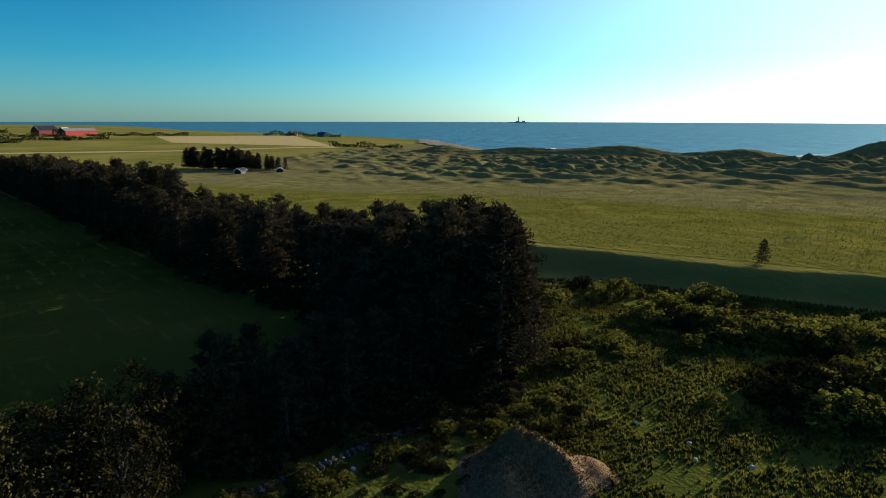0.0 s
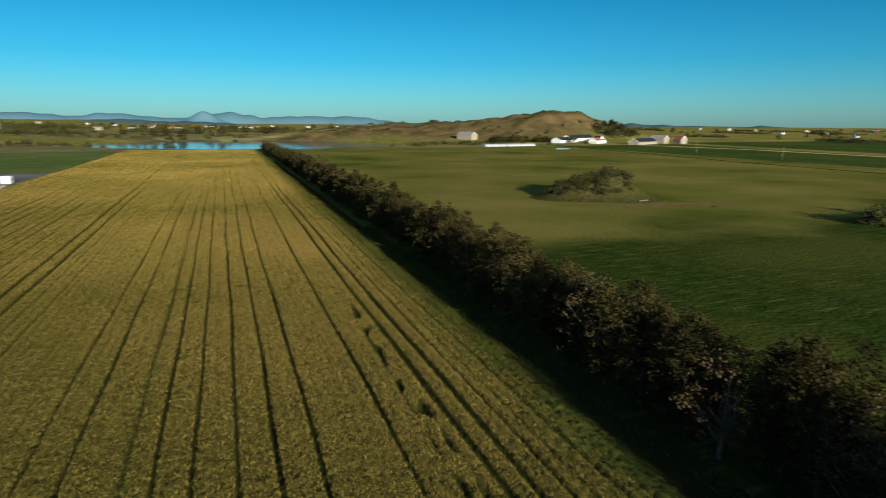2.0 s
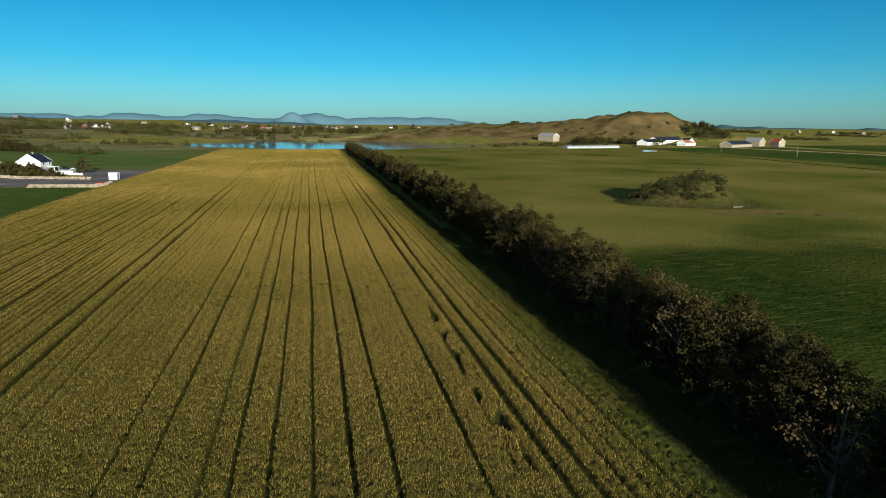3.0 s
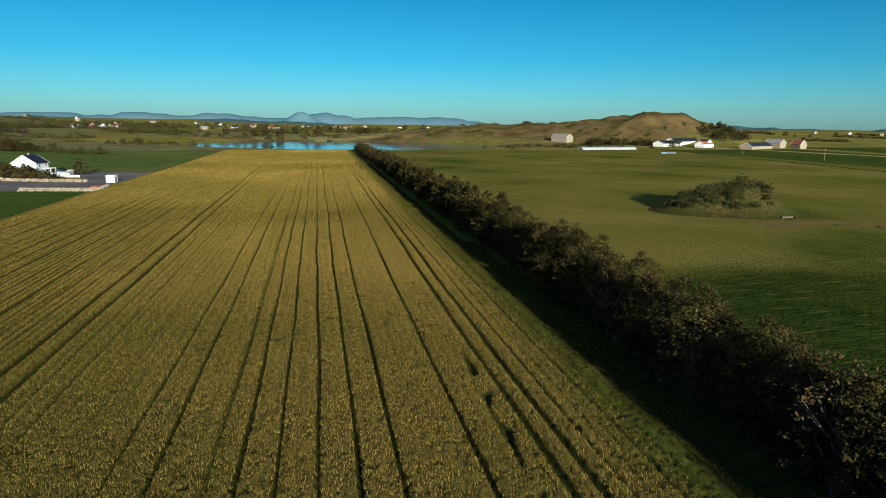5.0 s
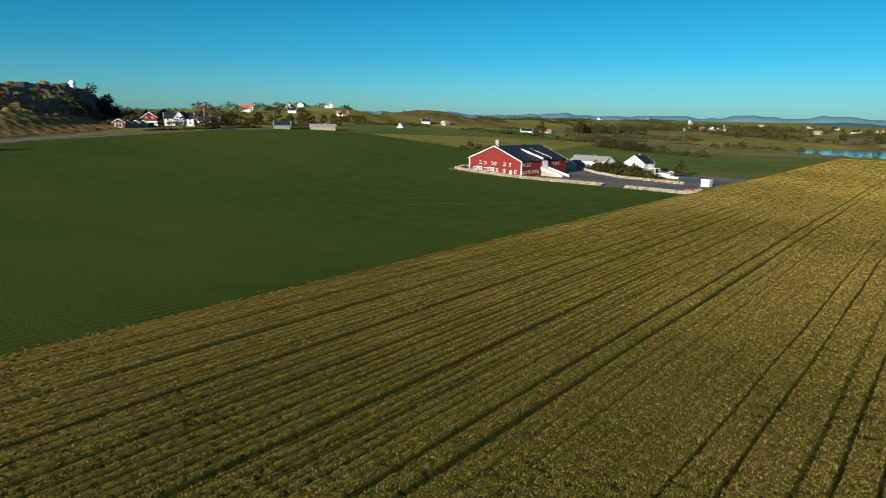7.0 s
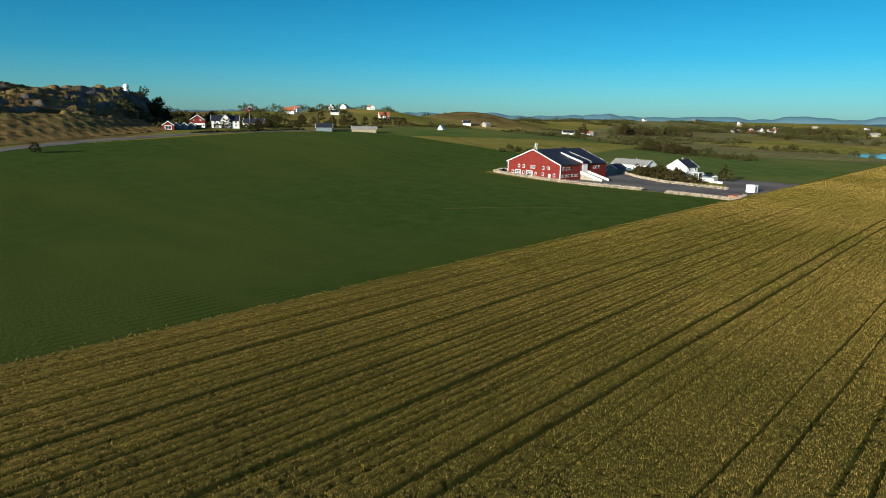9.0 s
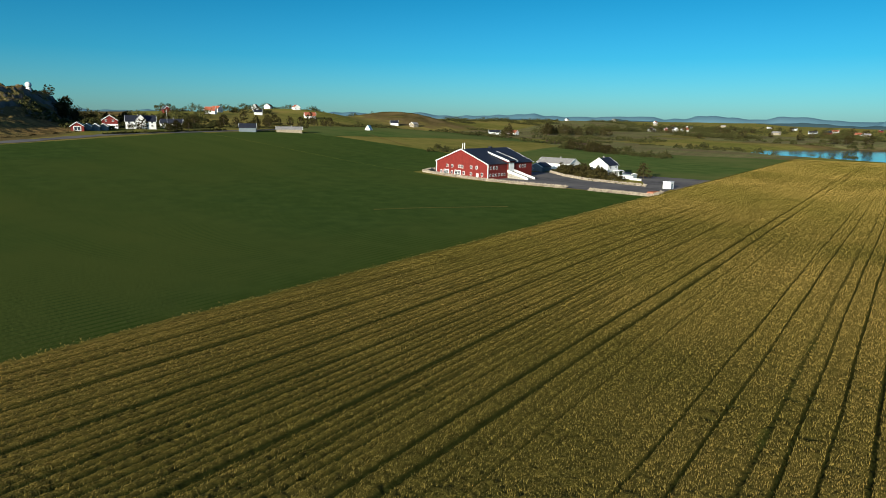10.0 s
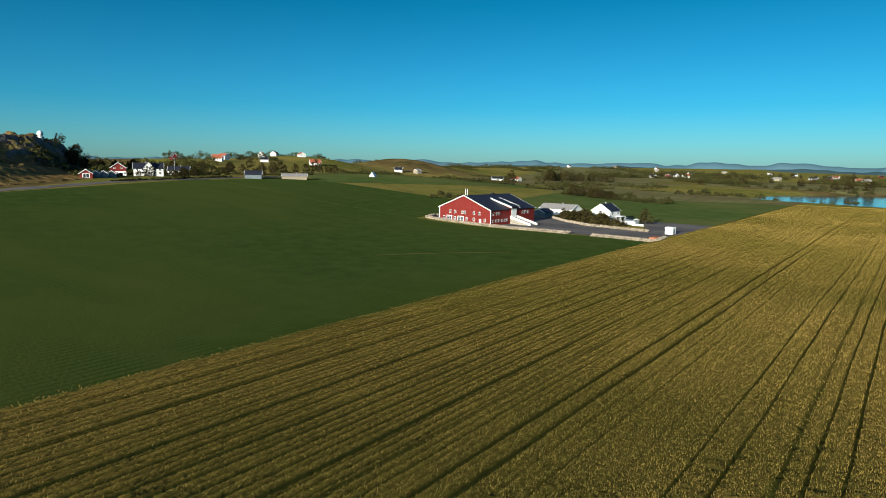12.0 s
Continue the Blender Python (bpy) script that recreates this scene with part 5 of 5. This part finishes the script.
dome = thing("radome", pose(-451, 188, float(land(-451, 188)) - 0.3), "white radar dome on a short tower", "radar dome")
part("tower", Build().tube([(0, 0, 0), (0, 0, 3.0)], [1.5, 1.4], 10).mesh("tower", WHITE), dome)
arc = np.linspace(-1.1, 1.5, 9)
part("dome", Build().tube([(0, 0, 4.4 + 1.9 * math.sin(a)) for a in arc], [1.9 * math.cos(a) for a in arc], 14).mesh("dome", WHITE, True), dome)
part("cabin", Build().box(-6, -2, 0, -2, 2, 2.4).mesh("cabin", WHITE), dome)
mast = thing("flagpole", pose(-360, 228, float(land(-360, 228))), "thin white flagpole beside the villa", "flagpole")
part("pole", Build().tube([(0, 0, 0), (0, 0, 11)], [0.09, 0.05], 6).mesh("pole", WHITE), mast)
part("knob", Build().tube([(0, 0, 11), (0, 0, 11.15), (0, 0, 11.3)], [0.05, .12, .03], 6).mesh("knob", WHITE), mast)
for i, (x, y) in enumerate([(352, 560), (345, 470), (340, 380), (336, 300), (334, 225), (350, 150)]):
    pole = thing("power_pole", pose(x, y, 0), "grey wooden power pole with a crossarm", "power pole", "power poles along the ditch")
    part("pole", Build().tube([(0, 0, -.3), (0, 0, 8.2)], [0.09, 0.07], 7).mesh("pole", PALE_WOOD), pole)
    part("crossarm", Build().box(-0.08, -0.9, 7.6, 0.08, 0.9, 7.75).mesh("crossarm", PALE_WOOD), pole)

# ---- dunes, shore, islet, distance ----
def dune_height(x, y):
    c = coast(x, y)
    big = np.clip(0.75 + 0.6 * waves(x, y, 95, 14), 0.1, 1.5)
    z = 8.2 * np.exp(-((c - 62) / 18) ** 2) * big * smooth(430, 330, x)
    belt = smooth(60, 100, c) * (0.42 + 0.58 * smooth(270, 150, c)) * smooth(345, 255, c)
    hum = np.clip(waves(x, y, 17, 15) + 0.6 * waves(x, y, 8, 16), -0.1, 2) * (0.35 + 0.65 * smooth(300, 190, x))
    z = z + belt * (0.4 + 2.3 * hum)
    z = z + 0.5 * waves(x, y, 6, 17) * (belt + 0.6 * np.exp(-((c - 62) / 26) ** 2))
    edge = smooth(8, 30, c) * smooth(3, 55, (x - 8) * 0.456 - (y + 167) * 0.89) * (1 - bell(x, y, 268, -82, 48, 34))
    return land(x, y) + 0.05 + np.maximum(z, 0) * edge


rect("dunes", [(8, -167), (258, -39), (520, -330), (130, -560)], 1.9, DUNE, 0, "hummocky grass-grown sand dunes with dark hollows", "dunes", dune_height)
ribbon("beach", [(322, -312), (350, -301), (371, -303), (417, -322), (474, -346), (546, -374), (622, -425)], 26, SAND, 0.8, "strip of pale beach sand", "beach")
surf = [(180, -478), (240, -452), (341, -358), (395, -368)]
for k in range(5):
    dx, dy = 12 * k, -17 * k - 4
    pts = [(x + dx + 6 * math.sin(3 * i + k), y + dy) for i, (x, y) in enumerate(surf)]
    P = np.array(pts)
    t = np.linspace(0, 3, 120)
    X, Y = np.interp(t, range(4), P[:, 0]), np.interp(t, range(4), P[:, 1])
    wdt = 5.5 * np.clip(np.sin(t * 7 + k * 2) + np.sin(t * 17 + k) * 0.7 + 0.3, 0.02, 2)
    W = np.linspace(-0.5, 0.5, 3)[:, None]
    tagged(sheet("surf", X + 0 * W, Y + W * wdt, lambda x, y: np.full(x.shape, SEA_LEVEL + 0.12), FOAM), "thin broken line of white surf", "surf", kind="structure")
rs = np.random.RandomState(8)
LX, LY = 4250 * math.sin(radians(132.4)), 4250 * math.cos(radians(132.4))
U, Vv = np.meshgrid(np.linspace(-130, 130, 40), np.linspace(-30, 30, 9), indexing="ij")
# islet and lighthouse take the painted haze blue, not rock or wall colours
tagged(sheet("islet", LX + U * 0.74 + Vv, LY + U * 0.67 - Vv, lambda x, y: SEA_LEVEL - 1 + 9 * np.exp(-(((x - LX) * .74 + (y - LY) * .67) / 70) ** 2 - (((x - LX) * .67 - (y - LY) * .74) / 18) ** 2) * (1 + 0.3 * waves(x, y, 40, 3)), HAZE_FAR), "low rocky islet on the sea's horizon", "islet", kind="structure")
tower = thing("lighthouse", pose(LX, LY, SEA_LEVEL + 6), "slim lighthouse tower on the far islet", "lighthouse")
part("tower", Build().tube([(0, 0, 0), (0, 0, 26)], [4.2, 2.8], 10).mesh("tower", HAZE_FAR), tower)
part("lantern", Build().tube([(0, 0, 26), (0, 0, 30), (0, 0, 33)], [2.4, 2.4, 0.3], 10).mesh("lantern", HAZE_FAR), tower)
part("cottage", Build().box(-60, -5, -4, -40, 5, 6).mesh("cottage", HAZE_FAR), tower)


def far_hills(name, r, a0, a1, base, amp, seed, mat, label):
    """A chain of low hills at the horizon, between two bearings (left turn from +y)."""
    T, S = np.meshgrid(np.linspace(a0, a1, 260), np.linspace(-1, 1, 7), indexing="ij")
    R = r + S * 260
    X, Y = -R * np.sin(np.radians(T)), R * np.cos(np.radians(T))
    q = waves(T * 0 + T * 40, T * 0, 260, seed) * 0.5 + waves(T * 40, T * 0, 90, seed + 1) * 0.25 + 0.6
    ends = smooth(a0, a0 + 6, T) * smooth(a1, a1 - 6, T)
    return tagged(sheet(name, X, Y, lambda x, y: -8 + (base + amp * np.clip(q, 0, 2)) * (1 - S * S) * ends, mat), label, "hills", kind="structure")


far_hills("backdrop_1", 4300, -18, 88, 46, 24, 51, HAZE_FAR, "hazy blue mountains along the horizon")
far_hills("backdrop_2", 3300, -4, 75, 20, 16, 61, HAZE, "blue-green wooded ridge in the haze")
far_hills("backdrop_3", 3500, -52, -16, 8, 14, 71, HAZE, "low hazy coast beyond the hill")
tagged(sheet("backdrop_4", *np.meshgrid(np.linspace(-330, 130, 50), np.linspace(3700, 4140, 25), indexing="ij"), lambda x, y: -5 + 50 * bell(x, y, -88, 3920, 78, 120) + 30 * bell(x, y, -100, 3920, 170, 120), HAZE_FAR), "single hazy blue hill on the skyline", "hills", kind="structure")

# ---- the scrub at the field's corner ----
BROOM = "scrub bushes"
scrub = [bush(s, 2.0, 1.7, 120, 10, 0.15, m, l, "scrub_bush", group=BROOM) for s, m, l in ((51, SCRUB, "low tangled scrub bush with yellow-green tips"), (52, SCRUB, "low tangled scrub bush with yellow-green tips"), (53, LEAF, "low dark bramble bush"))]
spots = [(rng.uniform(8, 66), rng.uniform(-84, -38), rng.uniform(0.5, 1.35)) for k in range(70)]
spots = [p for p in spots if (p[0] - 54) * 0.476 - (p[1] + 70.5) * 0.88 < -6 and p[0] < 58 + 0.45 * (p[1] + 60) and not (14 < p[0] < 30 and -42 < p[1] < -33)]
spots += [(38 + rng.uniform(-6, 5), -61 + rng.uniform(-3, 3), rng.uniform(0.9, 1.25)) for k in range(16)] + [(28 + rng.uniform(-4, 4), -65 + rng.uniform(-4, 3), rng.uniform(0.9, 1.3)) for k in range(14)]
spots += [(20 + rng.uniform(-4, 3), -52 + rng.uniform(-4, 4), rng.uniform(1.0, 1.6)) for k in range(12)] + [(rng.uniform(14, 27), rng.uniform(-88, -74), rng.uniform(0.5, 0.9)) for k in range(14)]
spots += [(34.3 + rng.uniform(-2.4, 0.4), rng.uniform(-36, -8), rng.uniform(0.3, 0.6)) for k in range(40)]
scatter(scrub, spots, rng, 0.85, 1.2)
for o in scrub:
    tagged(o, "dark undergrowth at the foot of the pines", group="undergrowth of the shelter belt")
foot = [60 + 204 * (k + rng.random()) / 80 for k in range(80)]
scatter(scrub[2:], [(x, np.interp(x, [40, 68, 80, 109, 152, 264], [-27, -26, -23.5, -19.5, -12.5, 3]) - rng.uniform(0.6, 5.0), rng.uniform(1.0, 1.7)) for x in foot], rng, 0.85, 1.2)
for o in scrub:
    tagged(o, "low dark bramble bush", group=BROOM)
scatter(scrub[2:], [(rng.uniform(36, 43), rng.uniform(-36, -10), rng.uniform(0.55, 1.0)) for k in range(46)], rng, 0.8, 1.2)
scatter(scrub[2:], [(rng.uniform(27, 33.6), rng.uniform(-35, -7), rng.uniform(0.2, 0.42)) for k in range(110)], rng, 0.8, 1.2)
discard(scrub)


def tufts(name, n, place, high, mat, label, seed, on=None):
    """Blades of tall grass, three to a tuft."""
    rs = np.random.RandomState(seed)
    X, Y = place(rs, n)
    Z = (on or land)(X, Y)
    V = []
    for k in range(4):
        a, hh = rs.uniform(0, 6.283, n), high * rs.uniform(0.5, 1.3, n)
        w, lean = (0.07 + 0.05 * rs.rand(n)) * min(1, high / 0.35), rs.uniform(-0.35, 0.35, (2, n))
        V.append(np.stack([np.stack([X - w * np.cos(a), Y - w * np.sin(a), Z - 0.05], 1), np.stack([X + w * np.cos(a), Y + w * np.sin(a), Z - 0.05], 1), np.stack([X + lean[0] * hh, Y + lean[1] * hh, Z + hh], 1)], 1).reshape(-1, 3))
    V = np.concatenate(V)
    return tagged(new(name, leaf_mesh(name, V, np.arange(len(V)).reshape(-1, 3), mat)), label, "grass", kind="stuff")


def scrub_ground(rs, n):
    x, y = rs.uniform(5, 72, n), rs.uniform(-92, -26, n)
    thick = waves(x, y, 11, 44) + 0.6 * waves(x, y, 4, 45) > rs.uniform(-1.2, 0.8, n)
    x, y = x[thick], y[thick]
    keep = ((x - 54) * 0.476 - (y + 70.5) * 0.88 < -1) & (x < 62 + 0.5 * (y + 60)) & ~((np.abs(x - 25) < 4.5) & (np.abs(y + 23) < 4))
    return x[keep], y[keep]


tufts("rough_grass", 95000, lambda rs, n: tuple(np.resize(a, n) for a in scrub_ground(rs, n)), 0.32, SCRUB, "rough tall grass between scrub bushes", 3)
tufts("bramble", 9000, lambda rs, n: tuple(np.resize(a, n) for a in scrub_ground(rs, n)), 0.42, LEAF_DRY, "brown bramble stems among the scrub", 13)
tufts("meadow_tufts", 26000, lambda rs, n: (lambda u, v: (30 + 132 * u + (-22 + 122 * u) * v, -92 + 71.4 * u + (-75 - 57 * u) * v))(rs.rand(n), rs.uniform(0.03, 1.5, n)), 0.28, SCRUB, "tussocks of rough grass over the meadow", 33)
tufts("field_grass", 45000, lambda rs, n: (-66 - 1.4 * np.floor(rs.uniform(0, 88, n)) + rs.normal(0, 0.22, n), rs.uniform(15, 175, n)), 0.14, FIELD_LUSH, "short green grass standing in drilled rows", 35)
tufts("dry_verge", 9000, lambda rs, n: (-64.6 + rs.normal(0, 0.7, n), rs.uniform(20, 300, n)), 0.22, EARS, "ragged dry grass along the field's edge", 15)
tufts("verge_grass", 16000, lambda rs, n: (rs.uniform(26.5, 32.5, n), rs.uniform(8, 130, n)), 0.3, FIELD_LUSH, "green grass verge beside the hedge", 5)
heap_fn = lambda x, y: land(x, y) - 0.1 + 3.1 * bell(x, y, 26.9, -25.4, 2.3, 1.8, 40) + 1.7 * bell(x, y, 25.6, -22.6, 1.7, 1.5) + 1.3 * bell(x, y, 24.6, -27.0, 1.6, 1.3) + (0.2 * waves(x, y, 1.3, 4) + 0.11 * waves(x, y, 0.6, 6) + 0.05 * waves(x, y, 0.35, 7)) * bell(x, y, 26, -24.5, 3, 3) + 0.9 * bell(x, y, 24.2, -29.2, 1.6, 1.2)
rect("earth_heap", [(20, -31.5), (32.5, -31.5), (32.5, -18), (20, -18)], 0.16, HEAP, 0, "heap of dry brown earth and straw beside the stone wall", "earth heap", heap_fn)
tufts("straw", 3500, lambda rs, n: (26.3 + rs.normal(0, 1.8, n), -25.0 + rs.normal(0, 1.9, n)), 0.12, WORN, "short straw scattered over the earth heap", 23, heap_fn)
boulders("field_wall", [(34.2, -8), (34.7, -13.8), (35.3, -21.1), (35.2, -27.2), (35.8, -34.3)], 0.6, 0.9, 0.40, "low tumbled stone wall overgrown with weeds", 6, DARK_STONE)
for k, (x, y) in enumerate([(26.4, -36.9), (24.4, -37.4), (22.3, -37.5), (20.8, -35.9), (18.1, -38.1), (29, -34), (33.5, -19), (33.2, -16.5)]):
    rock = Build()
    rk = np.random.RandomState(k)
    ico = bmesh.new()
    bmesh.ops.create_icosphere(ico, subdivisions=2, radius=0.17)
    for v in ico.verts:
        v.co = (v.co.x * 1.3 + rk.normal(0, .02), v.co.y + rk.normal(0, .02), v.co.z * 0.7 + rk.normal(0, .02))
    me = bpy.data.meshes.new("rock")
    ico.to_mesh(me)
    ico.free()
    me.materials.append(PALE_STONE)
    tagged(new("rock", me), "pale weathered stone in rough grass", "rock", "pale stones").matrix_world = pose(x, y, float(land(x, y)) + 0.16, 0, 0, 40 * k)
for k in range(16):
    x, y = 47.7 - 0.42 * k, -99.5 - 2.0 * k
    post = tagged(new("fence_post", Build().tube([(0, 0, -.3), (0, 0, 1.1)], [0.07, 0.06], 6).mesh("fence_post", PALE_WOOD)), "weathered wooden fence post in the meadow", "fence post", "meadow fence posts")
    post.matrix_world = pose(x, y, float(land(x, y)), rng.uniform(-4, 4), rng.uniform(-4, 4), 0)


# ---- far woods and hedgerows, too small to pick apart ----
def woods(name, stands, label, mat, seed):
    """Stands of far trees: (x, y, half length, half width, height, bearing)."""
    rs = np.random.RandomState(seed)
    C, R = [], []
    for x, y, a, b, h, turn in stands:
        n = int(8 + a * b * 0.22 + a * 1.0)
        u, v = rs.uniform(-a, a, n * 4), rs.uniform(-b, b, n * 4)
        c, s = math.cos(radians(turn)), math.sin(radians(turn))
        px, py = x + u * c - v * s, y + u * s + v * c
        pz = land(px, py) + h * rs.uniform(0.1, 1.0, n * 4) * (0.75 + 0.35 * np.sin(u * 0.21 + x))
        C.append(np.stack([px, py, pz], 1))
        R.append(np.full(n * 4, h * 0.2))
    V, F = leaves(rs, np.concatenate(C), np.concatenate(R), 5, 0.7, 0.8)
    return tagged(new(name, leaf_mesh(name, V, F, mat)), label, "woods", kind="stuff")


rw = random.Random(9)
stands = [(rw.uniform(-700, -150), rw.uniform(850, 1500), rw.uniform(15, 60), rw.uniform(4, 14), rw.uniform(5, 10), rw.uniform(-25, 25)) for k in range(34)]
stands += [(rw.uniform(-150, 420), rw.uniform(980, 1700), rw.uniform(12, 50), rw.uniform(4, 12), rw.uniform(5, 9), rw.uniform(-20, 20)) for k in range(26)]
stands += [(rw.uniform(700, 1700), rw.uniform(-60, 1500), rw.uniform(12, 60), rw.uniform(3, 10), rw.uniform(3, 8), rw.uniform(70, 120)) for k in range(48)]
stands += [(rw.uniform(-480, -190), rw.uniform(420, 760), rw.uniform(8, 34), rw.uniform(1.5, 5), rw.uniform(2, 5), rw.uniform(10, 60)) for k in range(26)]
stands += [(-332, 215, 42, 1.0, 1.1, 102), (-540, 290, 70, 12, 8, 55), (-610, 420, 60, 10, 8, 50), (-680, 560, 60, 10, 8, 45), (-720, 700, 60, 12, 9, 40), (-350, 745, 45, 16, 13, 35), (470, 668, 26, 18, 9, 20), (345, 640, 45, 8, 7, -50), (-405, 215, 46, 8, 5, 80), (760, -40, 60, 8, 4, 80), (690, 30, 50, 5, 3, 85), (880, -150, 60, 9, 4, 70), (460, -250, 30, 6, 4, 50), (780, -330, 50, 8, 6, 60)]
# the leaf colour carries a little of the distance haze
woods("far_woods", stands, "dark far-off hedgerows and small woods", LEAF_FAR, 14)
scrubby = [(rw.uniform(-200, 330), rw.uniform(560, 640) if rw.random() < 0.35 else rw.uniform(800, 930), rw.uniform(3, 16), rw.uniform(1, 4), rw.uniform(1, 3), rw.uniform(0, 90)) for k in range(70)]
scrubby += [(rw.uniform(-560, -350), rw.uniform(185, 330), rw.uniform(3, 14), rw.uniform(1, 4), rw.uniform(1, 3.5), rw.uniform(0, 90)) for k in range(46)]
scrubby += [(rw.uniform(300, 480), rw.uniform(690, 800), rw.uniform(2, 10), rw.uniform(1, 3), rw.uniform(0.5, 1.4), rw.uniform(0, 90)) for k in range(16)]
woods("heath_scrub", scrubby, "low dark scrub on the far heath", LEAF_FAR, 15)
trough = thing("trough", pose(116.8, 148.6, 0.05, 0, 0, 5), "grey wooden feeding trough beside the mound", "trough")
part("tub", Build().box(-1.6, -0.3, 0.3, 1.6, 0.3, 0.65).mesh("tub", DEAD_WOOD), trough)
for sx in (-1.4, 1.4):
    part("leg", Build().box(sx - .08, -.3, -.1, sx + .08, .3, .3).mesh("leg", PALE_WOOD), trough)
